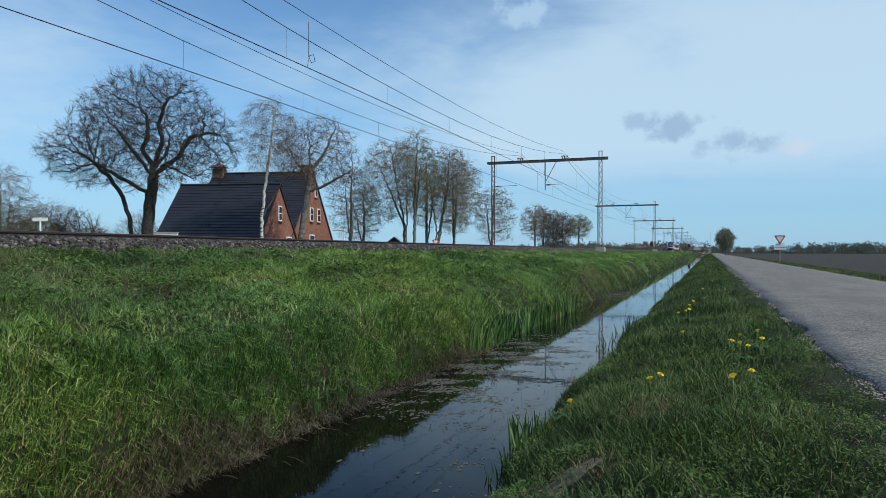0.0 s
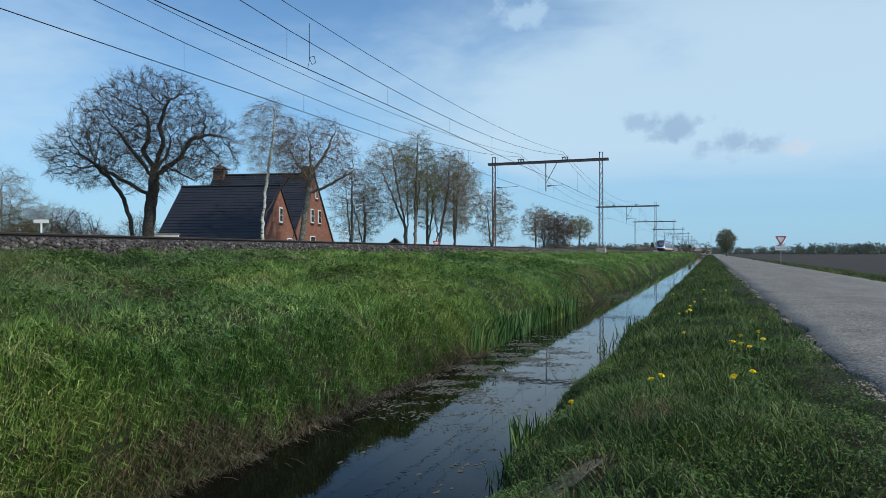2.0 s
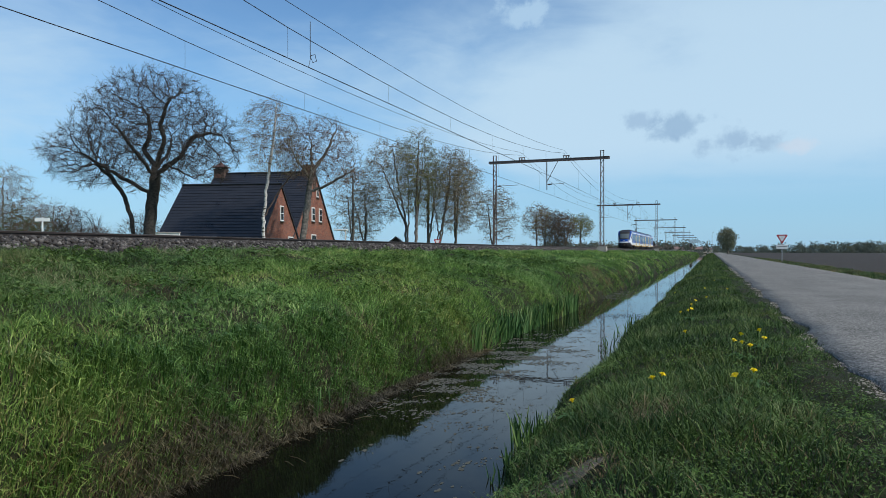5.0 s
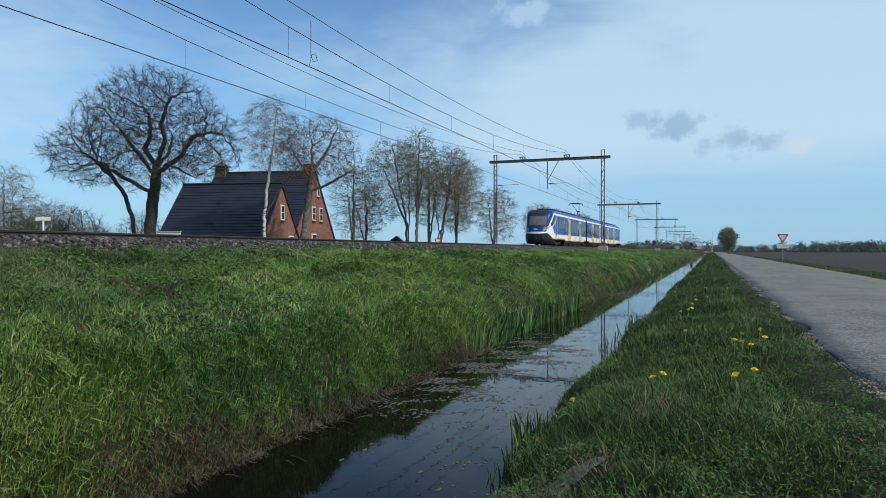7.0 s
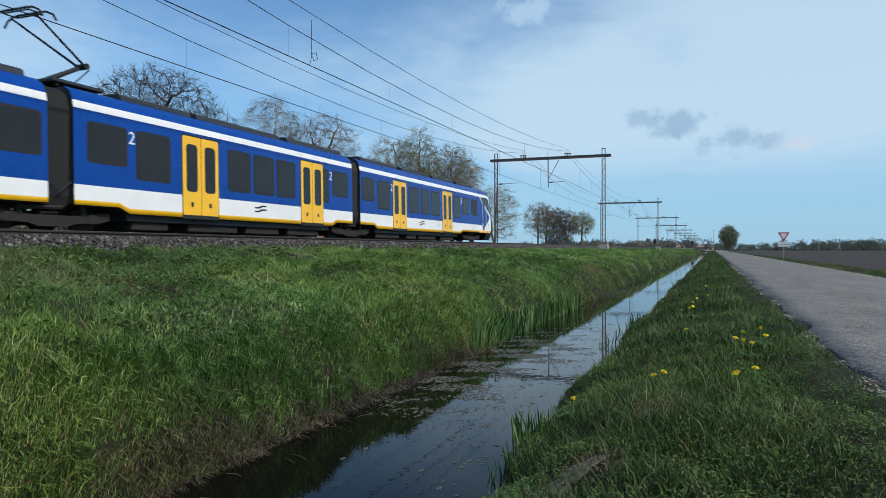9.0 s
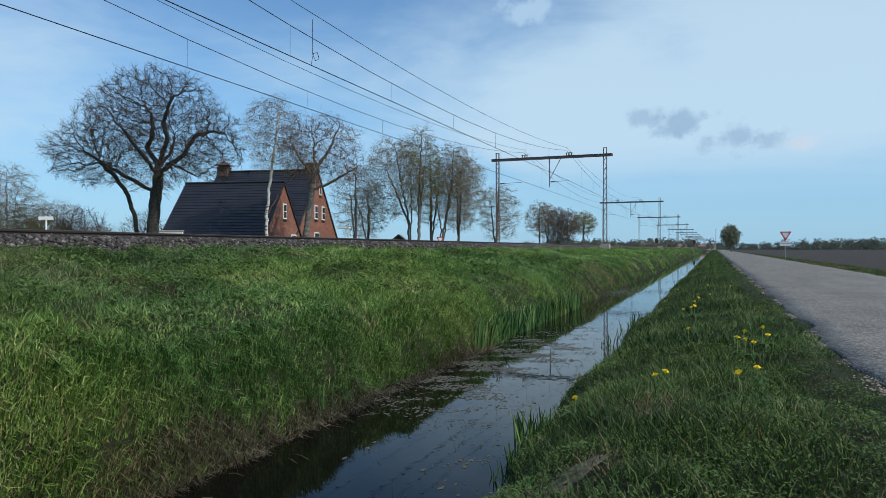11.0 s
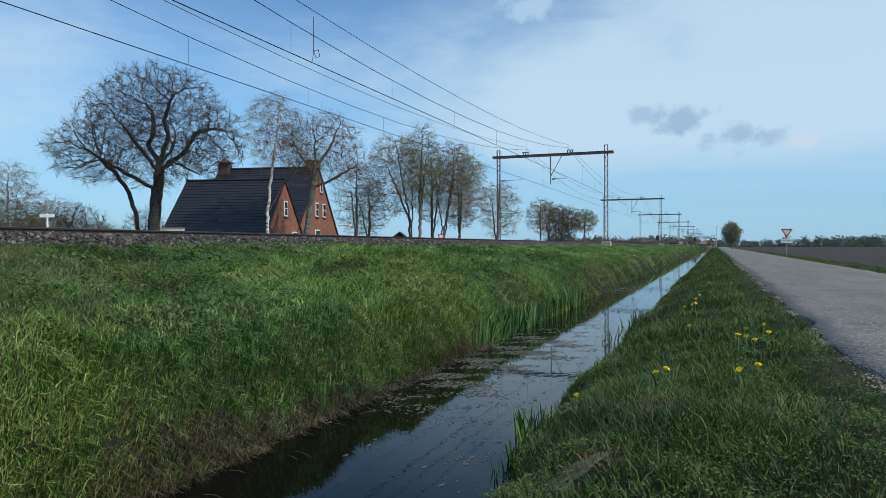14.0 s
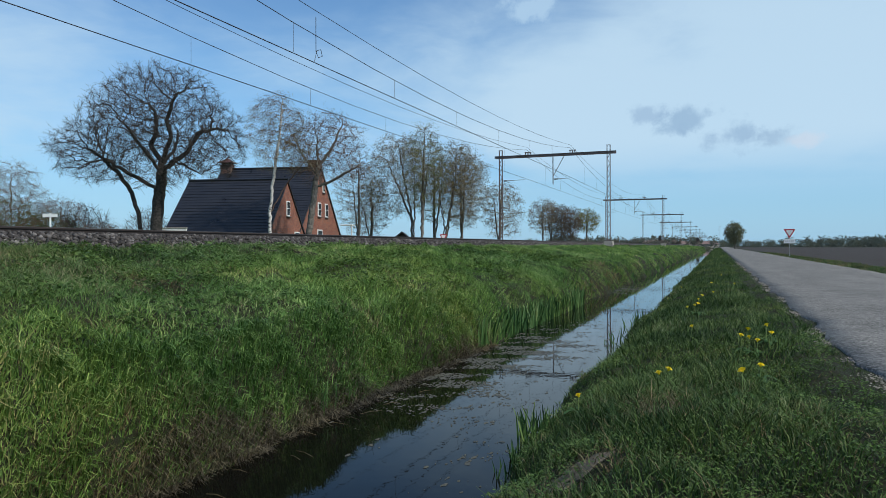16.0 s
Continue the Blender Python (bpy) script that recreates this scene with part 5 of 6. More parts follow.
def build_shed():
    x, y, _ = spot(-5.1, 75)
    sh = thing("shed", "small dark shed with a pitched roof behind the railway", "shed", pose(x, y, -0.3, 0, 0, YAW))
    part("wall", prism([(-1.0, 0), (1.0, 0), (1.0, 1.95), (0, 2.75), (-1.0, 1.95)], 1, -1.5, 1.5), plain("dark_boards", (0.05, 0.04, 0.035), 0.8, 0, 0.3, 3), sh)
    for sgn in (-1, 1):
        part("roof", prism([(0, 2.78), (sgn * 1.3, 1.76), (sgn * 1.3, 1.86), (0, 2.9)], 1, -1.8, 1.8), TILE, sh)
    part("window", box((0.2, -1.51, 1.9), (0.5, 0.06, 0.5)), WHITE_PAINT, sh)


build_shed()

# ---- signs and posts ----
RED = plain("red_sign_paint", (0.45, 0.025, 0.03), 0.45, 0, 0.1)
SIGN_WHITE = plain("white_sign_face", (0.78, 0.78, 0.76), 0.45, 0, 0.06)
GALV = plain("galvanised_steel", (0.38, 0.39, 0.4), 0.45, 0.6, 0.15)


def tri(size, y0, y1, zc, r=0.06):
    out = []
    hgt = size * 0.866
    for cx, cz, a0 in ((0, zc - hgt * 2 / 3 + 2 * r, 210), (size / 2 - r * 1.73, zc + hgt / 3 - r, -30), (-size / 2 + r * 1.73, zc + hgt / 3 - r, 90)):
        for i in range(5):
            a = radians(a0 + 30 * i)
            out.append((cx + r * math.cos(a), cz + r * math.sin(a)))
    return prism(out, 1, y0, y1)


def give_way(at, size, top, plate):
    sg = thing("give_way_sign", "white triangular sign with red border on a grey post", "road sign", at, "give-way signs")
    zc = top - size * 0.29
    part("post", tube([(0, 0.05, -0.3), (0, 0.05, top - 0.1)], 0.035, 8), GALV, sg)
    board = part("board", tri(size, -0.02, 0.0, zc), RED, sg, "red triangular board")
    part("face", tri(size * 0.66, -0.026, -0.021, zc), SIGN_WHITE, board)
    if plate:
        pl = part("plate", box((0, -0.01, zc - size * 0.62 - 0.22), (size * 0.95, 0.02, 0.42), 0.004), SIGN_WHITE, sg, "white plate under the triangle")
        for k in range(5):
            part("text_bar", box((-0.36 + 0.18 * k, -0.024, zc - size * 0.62 - 0.2), (0.11, 0.005, 0.06)), BLACK, pl)


_x, _y, _z = spot(33.4, 70)
give_way(pose(_x, _y, _z, 0, 0, YAW - 22), 1.08, 2.70, True)
_x, _y, _z = spot(-0.68, 66)
give_way(pose(_x, _y, _z, 0, 0, YAW), 0.75, 2.25, False)

_x, _y, _z = spot(-23.4, 41)
name_post = thing("name_board", "white board on a white post beside the far track", "sign", pose(_x, _y, _z, 0, 0, YAW))
part("post", tube([(0, 0.03, -0.2), (0, 0.03, 3.35)], 0.05, 8), WHITE_PAINT, name_post)
part("board", box((0, 0, 3.2), (0.86, 0.04, 0.2), 0.005), SIGN_WHITE, name_post)

for _a, _d, _h in ((113.5, 300, 9.0),):
    _x, _y, _z = spot(_a, _d)
    pole = thing("street_lamp", "thin pale lamp post far along the line", "street lamp", pose(_x, _y, _z))
    part("post", tube([(0, 0, 0), (0, 0, _h)], [0.12, 0.06], 6), GALV, pole)
    part("head", box((0.3, 0, _h), (0.8, 0.2, 0.1), 0.03), GALV, pole)
for _a, _d in ((60.5, 205), (90.5, 260)):
    _x, _y, _z = spot(_a, _d)
    sig = thing("railway_signal", "dark railway signal on a short mast beside the track", "signal", pose(_x, _y, 1.0, 0, 0, YAW), "railway signals")
    part("mast", tube([(0, 0, -0.6), (0, 0, 2.6)], 0.09, 6), STEEL, sig)
    part("head", prism([(-0.4, 1.5), (0.4, 1.5), (0.45, 2.6), (0.2, 3.0), (-0.2, 3.0), (-0.45, 2.6)], 1, -0.15, 0.0), BLACK, sig)
for _a, _d, _w, _h in ((118, 420, 14, 4.5), (150, 430, 22, 4.0), (135, 440, 10, 5.0)):
    _x, _y, _z = spot(_a, _d, -0.3)
    barn = thing("barn", "pale low farm building far across the fields", "barn", pose(_x, _y, _z, 0, 0, YAW), "far barns")
    part("wall", box((0, 0, _h * 0.3), (_w, 8, _h * 0.6)), CONCRETE, barn)
    part("roof", prism([(-4.6, _h * 0.58), (4.6, _h * 0.58), (0, _h)], 0, -_w / 2 - 0.3, _w / 2 + 0.3), plain("red_grey_roof", (0.2, 0.13, 0.11), 0.7), barn)

# ---- plants and water's edge ----


def blades(rng, x, y, height, width, lean, segs, out=None):
    """Grass blades as tapered strips: arrays of points and faces (triangles)."""
    n = len(x)
    a, b = rng.random(n) * 6.2832, rng.random(n) * 6.2832
    if out is not None:
        b = np.where(np.isnan(out), b, out + rng.normal(0, 0.5, n))
    ln = lean * (0.3 + rng.random(n))
    base = np.stack([x, y, ground_z(x, y) - 0.01], -1)
    side = np.stack([np.cos(a), np.sin(a), np.zeros(n)], -1) * (width / 2)[:, None]
    bend = np.stack([np.cos(b), np.sin(b), np.zeros(n)], -1) * (ln * height)[:, None]
    up = np.zeros((n, 3))
    up[:, 2] = height
    if segs == 1:
        v = np.stack([base - side, base + side, base + up + bend], 1)
        f = np.array([[0, 1, 2]])
    else:
        mid = base + 0.55 * up + 0.3 * bend
        v = np.stack([base - side, base + side, mid + 0.8 * side, mid - 0.8 * side, base + up * 0.96 + bend], 1)
        f = np.array([[0, 1, 2], [0, 2, 3], [3, 2, 4]])
    k = v.shape[1]
    return v.reshape(-1, 3), (np.arange(n)[:, None, None] * k + f[None]).reshape(-1, 3)


def lush(x, y):
    """0 to 1: where the sward stands high."""
    return np.clip(0.5 + 0.28 * np.sin(0.9 * x + 1.3 * y + 1.2) + 0.25 * np.sin(2.1 * x - 0.7 * y) + 0.2 * np.sin(0.37 * y + 2.9 * x + 0.5), 0, 1)


def sow(name, label, mat, seed, patches):
    rng = np.random.default_rng(seed)
    vs, fs, n = [], [], 0
    for x0, x1, y0, y1, dens, h0, h1, w, lean, segs in patches:
        m = int((x1 - x0) * (y1 - y0) * dens)
        # half of the blades stand in tufts
        cx, cy = rng.uniform(x0, x1, m // 14 + 1), rng.uniform(y0, y1, m // 14 + 1)
        pick = rng.integers(0, len(cx), m)
        tuft = rng.random(m) < 0.6
        x = np.where(tuft, cx[pick] + rng.normal(0, 0.05, m), rng.uniform(x0, x1, m))
        y = np.where(tuft, cy[pick] + rng.normal(0, 0.05, m), rng.uniform(y0, y1, m))
        keep = (ground_z(x, y) > WATER_Z - 0.07) & (rng.random(m) < 0.58 + 0.42 * lush(x, y)) & (x > x0 - 0.1) & (x < x1 + 0.1)
        # bare patches
        for px, py, pr in (BARE if mat is not DRY else ()):
            keep &= ((x - px) ** 2 + ((y - py) * 0.7) ** 2 > (pr * (0.5 + 0.8 * rng.random(m))) ** 2) | (rng.random(m) < 0.14)
        x, y, pick, tuft = x[keep], y[keep], pick[keep], tuft[keep]
        out = np.where(tuft, np.arctan2(y - cy[pick], x - cx[pick]), np.nan)
        big = np.random.default_rng(seed + 1).random(len(cx))[pick]
        hgt = (h0 + (h1 - h0) * rng.random(len(x)) ** 1.5) * (0.55 + 0.6 * lush(x, y)) * np.where(tuft, 0.75 + 0.9 * big ** 3, 0.75) * np.where((x > 0.65) & (x < 2), 0.45, 1.0)
        v, f = blades(rng, x, y, hgt, w * (0.6 + 0.8 * rng.random(len(x))), lean, segs, out)
        vs.append(v)
        fs.append(f + n)
        n += len(v)
    return tagged(new(name, raw_mesh(name, np.concatenate(vs), np.concatenate(fs), mat)), label, "grass", kind="stuff")


BARE = [(-6.3, 6.6, 0.4), (-7.9, 10.0, 0.4), (-5.9, 8.6, 0.28), (-0.4, 5.2, 0.26), (-0.85, 3.95, 0.3), (-0.62, 4.2, 0.26), (-0.2, 5.9, 0.16), (-8.3, 6.4, 0.4), (-6.9, 7.6, 0.3)]
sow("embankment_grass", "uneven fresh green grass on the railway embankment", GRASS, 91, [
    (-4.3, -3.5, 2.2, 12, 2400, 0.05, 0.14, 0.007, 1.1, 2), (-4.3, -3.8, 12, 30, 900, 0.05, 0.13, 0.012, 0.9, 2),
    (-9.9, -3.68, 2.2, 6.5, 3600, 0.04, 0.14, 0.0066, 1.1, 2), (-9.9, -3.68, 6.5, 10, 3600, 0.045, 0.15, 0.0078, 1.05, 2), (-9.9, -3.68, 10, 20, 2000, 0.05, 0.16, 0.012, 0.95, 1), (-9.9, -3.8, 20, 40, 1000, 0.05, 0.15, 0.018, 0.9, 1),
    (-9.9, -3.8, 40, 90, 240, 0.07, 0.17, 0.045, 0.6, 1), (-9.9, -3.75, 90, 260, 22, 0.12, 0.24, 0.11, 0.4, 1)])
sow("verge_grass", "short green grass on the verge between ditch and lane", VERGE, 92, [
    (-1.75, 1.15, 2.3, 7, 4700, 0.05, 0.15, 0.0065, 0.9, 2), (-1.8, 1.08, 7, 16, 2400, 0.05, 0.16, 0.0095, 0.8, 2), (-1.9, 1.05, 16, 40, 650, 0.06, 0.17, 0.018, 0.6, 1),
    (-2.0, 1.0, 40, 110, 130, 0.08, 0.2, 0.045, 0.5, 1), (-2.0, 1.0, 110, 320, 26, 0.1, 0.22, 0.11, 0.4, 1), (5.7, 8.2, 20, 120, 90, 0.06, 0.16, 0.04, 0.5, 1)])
sow("dry_grass", "withered straw-coloured stalks along the water's edge", DRY, 93, [
    (-4.05, -3.45, 2.5, 11.5, 3000, 0.05, 0.2, 0.005, 1.5, 2), (-4.2, -3.72, 20, 40, 120, 0.1, 0.3, 0.014, 1.0, 2), (-9.8, -4.2, 3, 14, 160, 0.06, 0.16, 0.005, 1.2, 2), (-8.6, -6.0, 5.5, 9.5, 420, 0.05, 0.13, 0.005, 1.3, 2), (-4.5, -3.9, 7.6, 8.6, 900, 0.1, 0.3, 0.007, 1.2, 2), (-4.6, -4.0, 26, 30, 200, 0.2, 0.4, 0.02, 0.8, 1),
    (-1.75, 1.0, 2.5, 9, 260, 0.04, 0.12, 0.006, 1.3, 2), (-1.2, -0.45, 3.6, 4.5, 1300, 0.03, 0.08, 0.005, 1.9, 2), (-0.65, -0.1, 4.9, 5.6, 1700, 0.05, 0.12, 0.006, 1.9, 2), (0.1, 0.9, 4.0, 5.2, 500, 0.04, 0.12, 0.005, 1.7, 2), (-6.7, -5.9, 6.1, 7.1, 500, 0.06, 0.14, 0.007, 1.5, 2), (5.8, 8.4, 20, 110, 40, 0.06, 0.16, 0.04, 0.8, 1)])


def bank_fringe(name, label, mat, seed, n, x0, x1, h0, h1, width, out, y1=11.8):
    """Tufts that hang over the foot of the bank towards the water."""
    rng = np.random.default_rng(seed)
    m = n // 22
    ty, tx, size = rng.uniform(2.4, y1, m), rng.uniform(x0, x1, m), 0.55 + 0.75 * rng.random(m)
    pick = rng.integers(0, m, n)
    x, y = tx[pick] + rng.normal(0, 0.03, n), ty[pick] + rng.normal(0, 0.045, n)
    ln = rng.uniform(h0, h1, n) * size[pick]
    a = rng.normal(0, 0.7, n)
    base = np.stack([x, y, np.maximum(ground_z(x, y), WATER_Z - 0.03) - 0.01], -1)
    way = np.stack([np.cos(a), np.sin(a), np.zeros(n)], -1)
    side = np.stack([-np.sin(a), np.cos(a), rng.normal(0, 0.3, n)], -1) * (width * (0.6 + 0.8 * rng.random(n)))[:, None] / 2
    o = out * (0.5 + rng.random(n))
    up = np.zeros((n, 3))
    up[:, 2] = ln
    mid = base + 0.6 * up + way * (0.35 * o * ln)[:, None]
    tip = base + up * (0.85 - 0.5 * o)[:, None] + way * (o * ln)[:, None]
    tip[:, 2] = np.maximum(tip[:, 2], WATER_Z + 0.005)
    v = np.stack([base - side, base + side, mid + 0.8 * side, mid - 0.8 * side, tip], 1)
    f = (np.arange(n)[:, None, None] * 5 + np.array([[0, 1, 2], [0, 2, 3], [3, 2, 4]])[None]).reshape(-1, 3)
    tagged(new(name, raw_mesh(name, v.reshape(-1, 3), f, mat)), label, "grass", kind="stuff")


DEAD = mat_blade("dead_root", ((0.0, (0.02, 0.016, 0.012)), (0.45, (0.085, 0.07, 0.05)), (0.8, (0.21, 0.18, 0.125)), (1.0, (0.42, 0.36, 0.25))), trans=0.1)
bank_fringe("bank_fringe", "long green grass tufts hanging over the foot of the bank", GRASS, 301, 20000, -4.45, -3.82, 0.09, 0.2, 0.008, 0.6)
bank_fringe("bank_roots", "tangle of dead brown stalks and roots at the water's edge", DEAD, 302, 11000, -3.86, -3.6, 0.05, 0.16, 0.007, 0.9)


def reed_clump(seed, x0, x1, y0, y1, count, h0, h1, w):
    rng = np.random.default_rng(seed)
    x, y = rng.uniform(x0, x1, count), rng.uniform(y0, y1, count)
    h = rng.uniform(h0, h1, count)
    a = rng.normal(0.35, 0.5, count)
    side = np.stack([np.cos(a), np.sin(a), np.zeros(count)], -1) * (w * (0.7 + 0.6 * rng.random(count)))[:, None] / 2
    thickness = np.stack([-np.sin(a), np.cos(a), np.zeros(count)], -1) * 0.004
    b = rng.random(count) * 6.28
    bend = np.stack([np.cos(b), np.sin(b), np.zeros(count)], -1) * (h * rng.uniform(0.05, 0.35, count))[:, None]
    base = np.stack([x, y, np.full(count, WATER_Z - 0.12)], -1)
    levels = []
    for t, s in ((0, 0.7), (0.35, 1.0), (0.7, 0.85), (0.92, 0.4)):
        c = base + np.array([0, 0, 1]) * (h * t)[:, None] * (1 - 0.06 * t) + bend * t ** 2
        levels += [c - side * s, c + thickness, c + side * s]
    tip = base + np.array([0, 0, 0.94]) * h[:, None] + bend
    v = np.stack(levels + [tip], 1)
    quads = []
    for k in range(3):
        o = k * 3
        quads += [[o, o + 1, o + 4], [o, o + 4, o + 3], [o + 1, o + 2, o + 5], [o + 1, o + 5, o + 4]]
    quads += [[9, 10, 12], [10, 11, 12]]
    f = (np.arange(count)[:, None, None] * 13 + np.array(quads)[None]).reshape(-1, 3)
    tagged(new("reed_clump", raw_mesh("reed_clump", v.reshape(-1, 3), f, REED)), "upright sword-shaped green leaves standing in the ditch", "reeds", "reed clumps", "stuff")


for _i, (_y0, _y1, _n) in enumerate(((11.2, 12.2, 55), (12.2, 13.4, 60), (13.4, 14.6, 65), (14.6, 16.0, 75), (16.0, 17.6, 80), (17.6, 19.2, 80), (19.2, 21.0, 70))):
    reed_clump(200 + _i, -4.02, -3.64, _y0, _y1, int(_n * 1.7), 0.38, 0.74, 0.03)
for _i in range(9):
    reed_clump(220 + _i, -4.15, -3.8, 32 + 6 * _i, 37 + 6 * _i, 40, 0.35, 0.6, 0.05)
reed_clump(240, -1.62, -1.38, 5.85, 6.35, 70, 0.25, 0.5, 0.016)
reed_clump(241, -1.6, -1.42, 5.0, 5.6, 20, 0.2, 0.34, 0.014)
reed_clump(242, -3.85, -3.7, 6.2, 6.9, 16, 0.3, 0.5, 0.016)
reed_clump(243, -1.9, -1.65, 12, 18, 40, 0.2, 0.38, 0.02)


def weeds_in_verge():
    """Clover and other small broad leaves between the grass."""
    rng = np.random.default_rng(61)
    n = 22000
    cx, cy = rng.uniform(-1.5, 1.0, 260), 2.4 + 7 * rng.random(260) ** 1.5
    pick = rng.integers(0, 260, n)
    x, y = cx[pick] + rng.normal(0, 0.09, n), cy[pick] + rng.normal(0, 0.09, n)
    keep = (ground_z(x, y) > WATER_Z + 0.05) & (x < 1.08)
    x, y = x[keep], y[keep]
    n = len(x)
    c = np.stack([x, y, ground_z(x, y) + 0.02 + 0.07 * rng.random(n)], -1)
    a = rng.random(n) * 6.28
    u = np.stack([np.cos(a), np.sin(a), rng.normal(0, 0.35, n)], -1) * (0.006 + 0.011 * rng.random(n))[:, None]
    w = np.stack([-np.sin(a), np.cos(a), rng.normal(0, 0.35, n)], -1) * (0.003 + 0.004 * rng.random(n))[:, None]
    v = np.stack([c - u, c - 0.2 * u + w, c + u, c - 0.2 * u - w], 1)
    tagged(new("verge_weeds", raw_mesh("verge_weeds", v.reshape(-1, 3), np.arange(4 * n).reshape(-1, 4), WEED)), "small broad-leaved weeds among the verge grass", "weeds", kind="stuff")


def weeds_on_bank():
    """Leafy clumps of nettle and dock on the embankment."""
    rng = np.random.default_rng(64)
    m, n = 620, 52000
    cx, cy = rng.uniform(-9.7, -4.5, m), 3.2 + 26 * rng.random(m) ** 1.35
    size = 0.4 + rng.random(m) ** 2
    pick = rng.integers(0, m, n)
    s = size[pick]
    u = rng.normal(0, 1, (n, 2)) * (0.13 * s)[:, None]
    x, y = cx[pick] + u[:, 0], cy[pick] + u[:, 1]
    dome = np.exp(-(u ** 2).sum(1) / (0.05 * s ** 2))
    c = np.stack([x, y, ground_z(x, y) + 0.03 + (0.04 + 0.11 * s) * dome * np.sqrt(rng.random(n))], -1)
    a = rng.random(n) * 6.28
    big = (0.012 + 0.016 * rng.random(n)) * (0.8 + 0.4 * s) * (1 + y / 40)
    ax = np.stack([np.cos(a), np.sin(a), rng.normal(-0.15, 0.4, n)], -1) * big[:, None]
    w = np.stack([-np.sin(a), np.cos(a), rng.normal(0, 0.4, n)], -1) * (big * 0.42)[:, None]
    v = np.stack([c - ax, c - 0.1 * ax + w, c + ax, c - 0.1 * ax - w], 1)
    tagged(new("bank_weeds", raw_mesh("bank_weeds", v.reshape(-1, 3), np.arange(4 * n).reshape(-1, 4), WEED)), "leafy nettle and dock clumps among the embankment grass", "weeds", kind="stuff")


WEED = mat_blade("weed_leaf", ((0.0, (0.03, 0.07, 0.016)), (0.6, (0.095, 0.17, 0.042)), (1.0, (0.2, 0.27, 0.1))))
weeds_in_verge()
weeds_on_bank()


def bare_soil(cx, cy, rx, ry, turn, seed):
    """A worn patch of dry earth: a ragged lumpy sheet with a thick edge, lying on the turf."""
    rng = np.random.default_rng(seed)
    rings, k = 7, 40
    a = np.arange(k) * 2 * math.pi / k
    rag = 1 + 0.16 * np.sin(3 * a + seed) + 0.12 * np.sin(7 * a + 2 * seed) + rng.normal(0, 0.05, k)
    v = []
    for i in range(rings + 1):
        t = i / rings
        u, w = rx * rag * t * np.cos(a), ry * rag * t * np.sin(a)
        x, y = cx + u * math.cos(turn) - w * math.sin(turn), cy + u * math.sin(turn) + w * math.cos(turn)
        v.append(np.stack([x, y, ground_z(x, y) + 0.008 * (1 - t ** 4) + rng.normal(0, 0.005, k) - 0.03 * (i == rings)], -1))
    f = [[i * k + j, i * k + (j + 1) % k, (i + 1) * k + (j + 1) % k, (i + 1) * k + j] for i in range(rings) for j in range(k)]
    tagged(new("bare_soil", raw_mesh("bare_soil", np.concatenate(v), np.array(f), SOIL, True)), "worn patch of pale dry earth in the verge", "soil", kind="stuff")


SOIL = plain("dry_earth", (0.14, 0.122, 0.096), 0.95, 0, 0.5, 9.0, 70, 0.8, world_space=True, spec=0.15)
bare_soil(-0.78, 4.1, 0.27, 0.13, 0.9, 3)
bare_soil(-0.42, 5.25, 0.16, 0.12, 0.6, 5)


def edge_rubble():
    """Crumbs of broken asphalt and grit along the lane's edge."""
    rng = np.random.default_rng(62)
    n = 9000
    y = 3 + 45 * rng.random(n) ** 1.7
    x = 1.12 + rng.normal(0, 0.055, n) + 0.05 * np.sin(y * 1.3)
    clump = np.sin(y * 2.1 + 1) + np.sin(y * 5.3) + rng.normal(0, 0.5, n)
    x, y = x[clump > 0.3], y[clump > 0.3]
    n = len(x)
    r = (0.003 + 0.012 * rng.random(n) ** 4) * (1 + y / 50)
    unit = np.array([[1, 0, 0], [-0.5, 0.87, 0], [-0.5, -0.87, 0], [0, 0, 0.7]])
    v = unit[None] * (1 + 0.7 * (rng.random((n, 4, 1)) - 0.5)) * r[:, None, None] + np.stack([x, y, np.full(n, -0.004)], -1)[:, None]
    f = (np.arange(n)[:, None, None] * 4 + np.array([[0, 1, 3], [1, 2, 3], [2, 0, 3]])[None]).reshape(-1, 3)
    tagged(new("edge_grit", raw_mesh("edge_grit", v.reshape(-1, 3), f, CRUMB)), "pale crumbs of broken asphalt along the lane's edge", "grit", kind="stuff")


CRUMB = plain("pale_grit", (0.22, 0.2, 0.17), 0.9, 0, 0.4, 8.0, 60, 0.3, world_space=True)
edge_rubble()


def dead_stalks():
    rng = random.Random(8)
    for k in range(18):
        y = rng.uniform(3.6, 9.5)
        x = -3.62 + rng.uniform(-0.05, 0.4)
        a = rng.uniform(-0.9, 0.9)
        l = rng.uniform(0.12, 0.4)
        st = thing("dead_stalk", "withered reed stalk lying on the water by the bank", "stalk", pose(x, y, WATER_Z + 0.004, 0, rng.uniform(-8, 3), math.degrees(a)), "dead stalks",
                   data=finish("dead_stalk", tube([(-l / 2, 0, 0), (0, 0.02 * l, 0.01), (l / 2, 0, 0.0)], [0.0025, 0.0025, 0.0015], 5), DRY))


dead_stalks()

SCUM = plain("floating_weed", (0.072, 0.07, 0.05), 0.6, 0, 0.5, 6.0, 50, 0.5, world_space=True, spec=0.4)


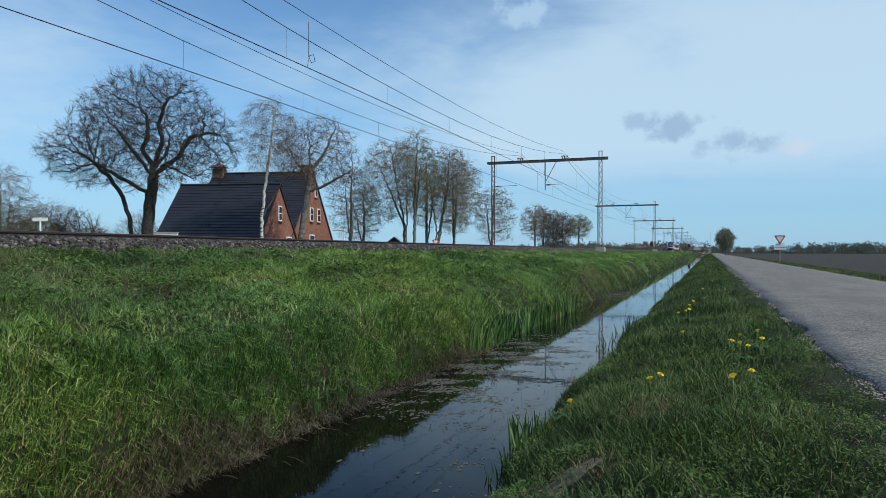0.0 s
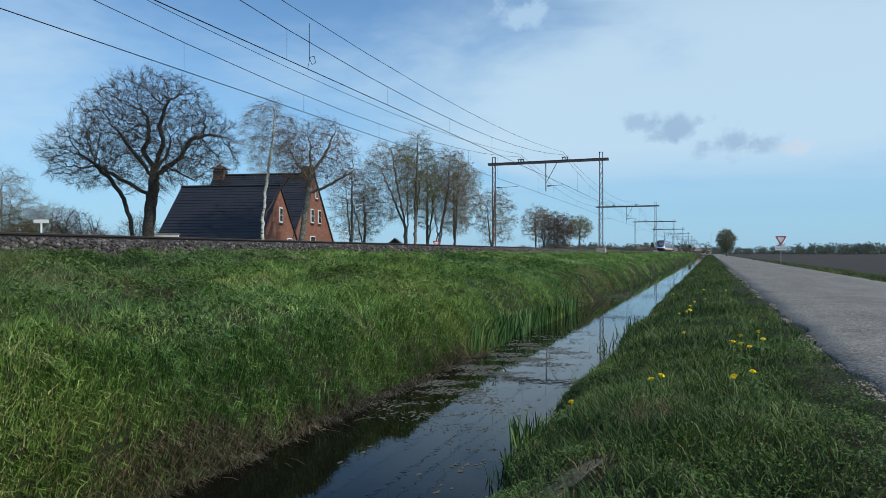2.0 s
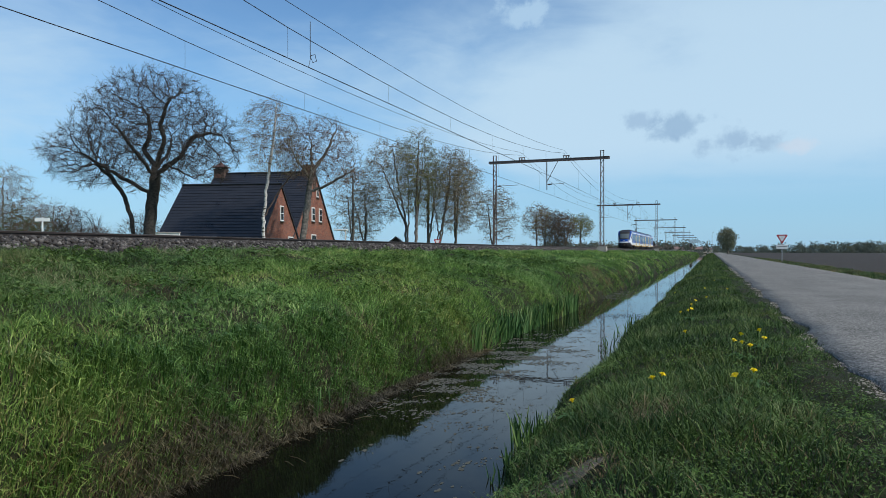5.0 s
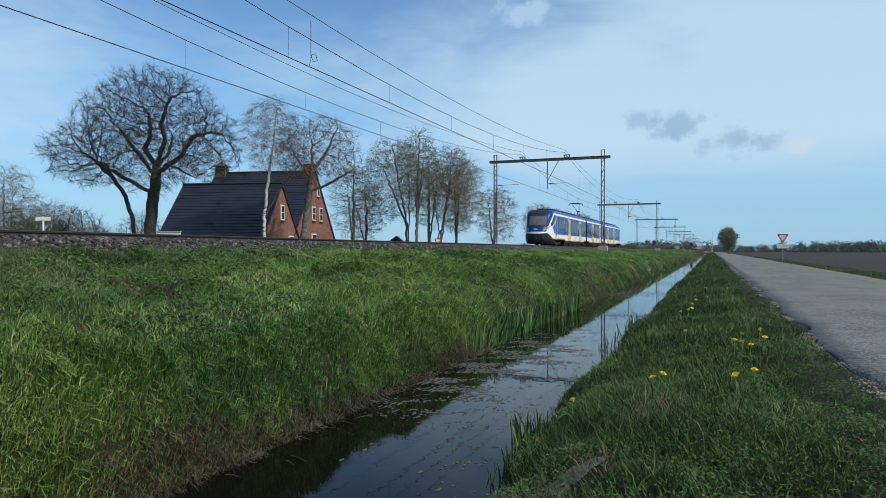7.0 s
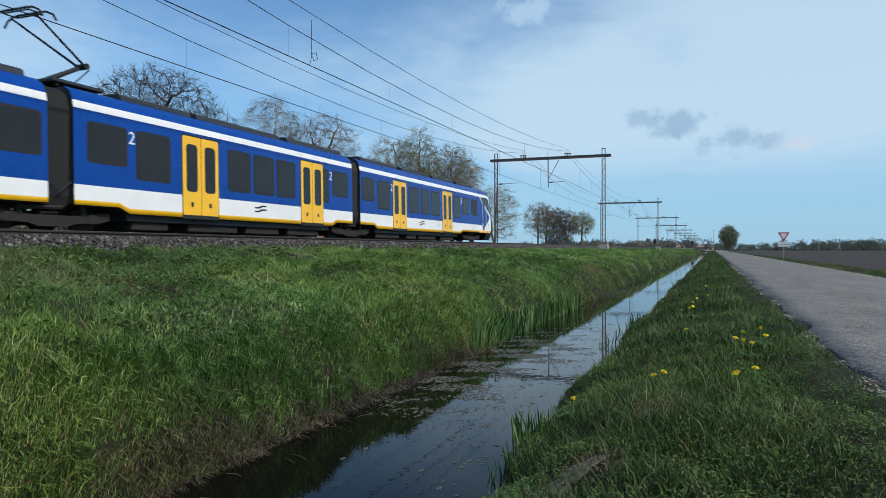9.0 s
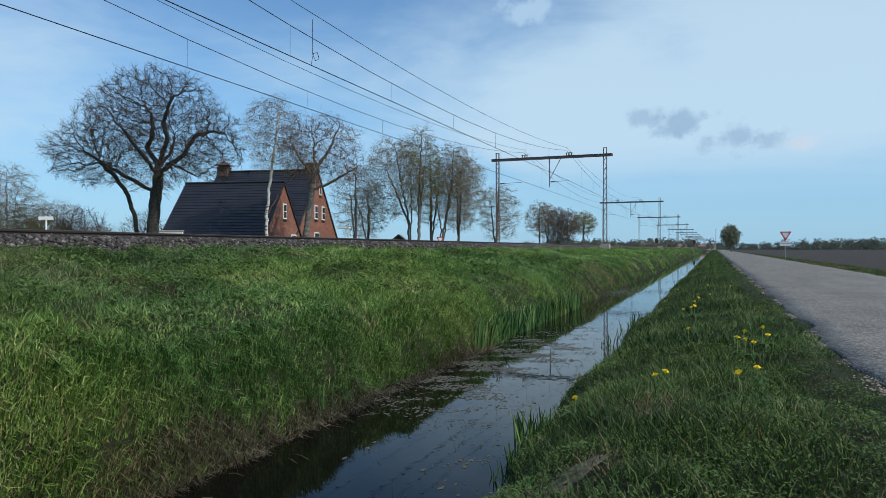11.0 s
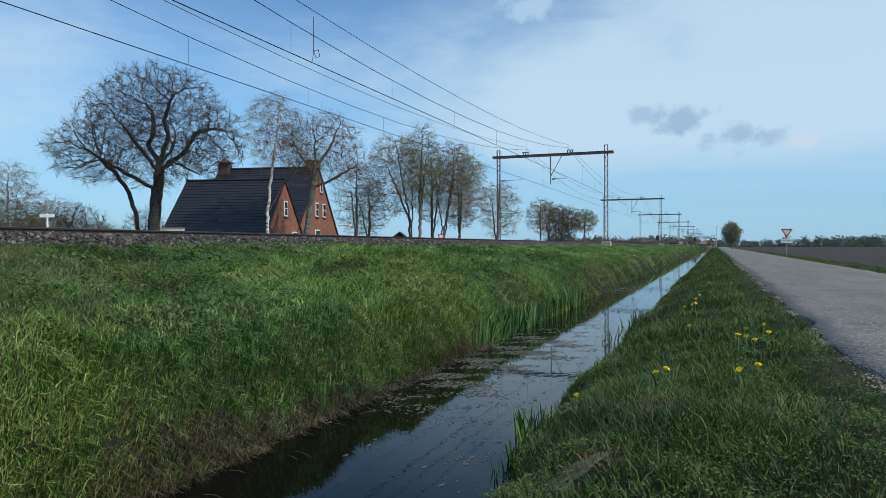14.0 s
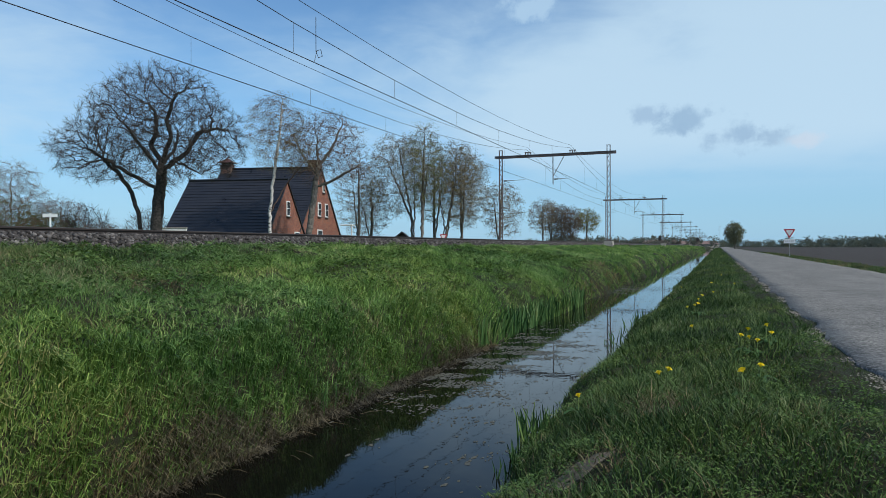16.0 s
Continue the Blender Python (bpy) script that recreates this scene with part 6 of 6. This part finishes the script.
def floating_weed():
    rng = np.random.default_rng(77)
    vs, fs, n = [], [], 0
    for cx, cy, sx, sy, count in ((-3.2, 9.6, 0.4, 1.2, 620), (-2.8, 11.6, 0.4, 0.9, 300), (-2.9, 7.8, 0.3, 0.8, 90), (-2.2, 7.0, 0.2, 0.5, 20), (-2.5, 14.5, 0.3, 1.2, 70), (-3.3, 28.5, 0.35, 1.8, 300), (-2.4, 20, 0.25, 2.0, 50), (-2.9, 34, 0.4, 2.0, 60), (-2.0, 5.4, 0.12, 0.3, 20), (-3.4, 12.8, 0.2, 1.0, 150)):
        for _ in range(count * 13):
            x, y = rng.normal(cx, sx) + 0.12 * math.sin(5 * cy), rng.normal(cy, sy)
            if math.sin(3.1 * x + 4.3 * y) + math.sin(9 * y - 5 * x) + rng.normal(0, 0.5) < 0.2:
                continue
            if ground_z(x, y) > WATER_Z - 0.03:
                continue
            r = 0.004 + 0.026 * rng.random() ** 3
            k = 9
            a = np.arange(k) * 2 * math.pi / k
            rr = r * (0.55 + 0.8 * rng.random(k))
            ring = np.stack([x + 0.8 * rr * np.cos(a), y + 1.6 * rr * np.sin(a), np.full(k, WATER_Z + 0.002)], -1)
            vs += [ring, [[x, y, WATER_Z + 0.004 + 0.006 * rng.random()]]]
            fs += [[n + j, n + (j + 1) % k, n + k] for j in range(k)]
            n += k + 1
    tagged(new("floating_weed", raw_mesh("floating_weed", np.concatenate(vs), np.array(fs), SCUM)), "ragged brown-green weed floating on the ditch", "water weed", kind="stuff")


floating_weed()

PETAL = plain("dandelion_yellow", (0.92, 0.74, 0.015), 0.6, 0, 0.12, 20, 100, 0.1)
STEM = plain("pale_green_stem", (0.2, 0.28, 0.09), 0.6)
LEAFY = plain("dandelion_leaf", (0.03, 0.085, 0.014), 0.85, 0, 0.25, 10)


def flower_head(seed):
    rng = random.Random(seed)
    bm = bmesh.new()
    for ring, (r, z, count) in enumerate(((0.024, 0.002, 22), (0.018, 0.007, 18), (0.011, 0.011, 12), (0.005, 0.013, 6))):
        for k in range(count):
            a = 2 * math.pi * (k + rng.random() * 0.6) / count
            w = 0.0035
            c, s = math.cos(a), math.sin(a)
            rr = r * rng.uniform(0.85, 1.1)
            bm.faces.new([bm.verts.new(p) for p in ((c * r * 0.2 - s * w, s * r * 0.2 + c * w, z - 0.004), (c * r * 0.2 + s * w, s * r * 0.2 - c * w, z - 0.004), (c * rr + s * w, s * rr - c * w, z + 0.004), (c * rr - s * w, s * rr + c * w, z + 0.004))])
    add_tube(bm, [(0, 0, -0.012), (0, 0, -0.002)], [0.004, 0.009], 8)
    return finish("flower_head", bm, PETAL)


def rosette():
    bm = bmesh.new()
    for k in range(6):
        a = k * 1.05 + 0.3
        c, s = math.cos(a), math.sin(a)
        pts = [(0.0, 0.006, 0.0), (0.03, 0.012, 0.03), (0.06, 0.02, 0.045), (0.09, 0.014, 0.045), (0.12, 0.02, 0.03), (0.15, 0.002, 0.015)]
        lo = [bm.verts.new((c * d - s * w, s * d + c * w, z)) for d, w, z in pts]
        hi = [bm.verts.new((c * d + s * w, s * d - c * w, z)) for d, w, z in pts]
        for j in range(len(pts) - 1):
            bm.faces.new((lo[j], lo[j + 1], hi[j + 1], hi[j]))
    return finish("leaves", bm, LEAFY)


HEADS, ROSETTE = [flower_head(k) for k in range(3)], rosette()
STALK = finish("stem", tube([(0, 0, -0.02), (0.004, 0.002, 0.06), (0, 0, 0.12)], 0.003, 6), STEM)

def dandelion(x, y, h, seed):
    rng = random.Random(seed)
    d = thing("dandelion", "yellow dandelion in the verge grass", "flower", pose(x, y, float(ground_z(x, y)), 0, 0, rng.uniform(0, 360)), "dandelions")
    part("leaves", ROSETTE, None, d)
    st = part("stem", STALK, None, d)
    st.scale.z = h / 0.12
    hd = part("flower_head", HEADS[seed % 3], None, d)
    hd.matrix_basis = pose(0, 0, h + 0.01, rng.uniform(-25, 25), rng.uniform(-25, 25), 0) @ Matrix.Scale(1.25, 4)


for _k, (_x, _y) in enumerate(((-0.46, 6.11), (-0.38, 6.11), (0.16, 5.51), (0.32, 6.22), (-1.09, 5.91), (-0.32, 9.77), (-0.51, 13.26), (-0.35, 12.11), (-0.3, 12.05), (-0.29, 14.8), (-0.35, 14.25), (-0.09, 15.97), (0.37, 18.64), (-0.99, 21.55), (0.22, 7.96), (0.31, 8.54), (0.37, 7.79), (0.48, 8.24), (0.52, 8.12), (0.3, 7.98), (-0.16, 19.98), (0.1, 25.62))):
    dandelion(_x, _y, 0.12 + 0.03 * (_k % 3), _k)


# ---- movement ----
TRAIN_SPEED = 38.4


def train_y(t):
    """Where the nose is: nearly even speed, a little quicker towards the end."""
    return 6.3 - TRAIN_SPEED * (t - 8.6) + float(np.interp(t, [0, 6.5, 7.5, 8.0, 8.5, 9.0, 16.0], [0.6, 0.8, 0.75, 0.4, -0.15, -0.7, -8.4]))


def motions():
    times = [0.0, 0.1, 0.5] + [float(k) for k in range(1, 7)] + [6.5, 7.0, 7.5, 8.0, 8.5, 9.0, 9.5] + [float(k) for k in range(10, 16)] + [15.5, 15.9, 16.0]
    walk(train, [(t, pose(FAR_TRACK, train_y(t), RAIL_Z)) for t in times])


motions()
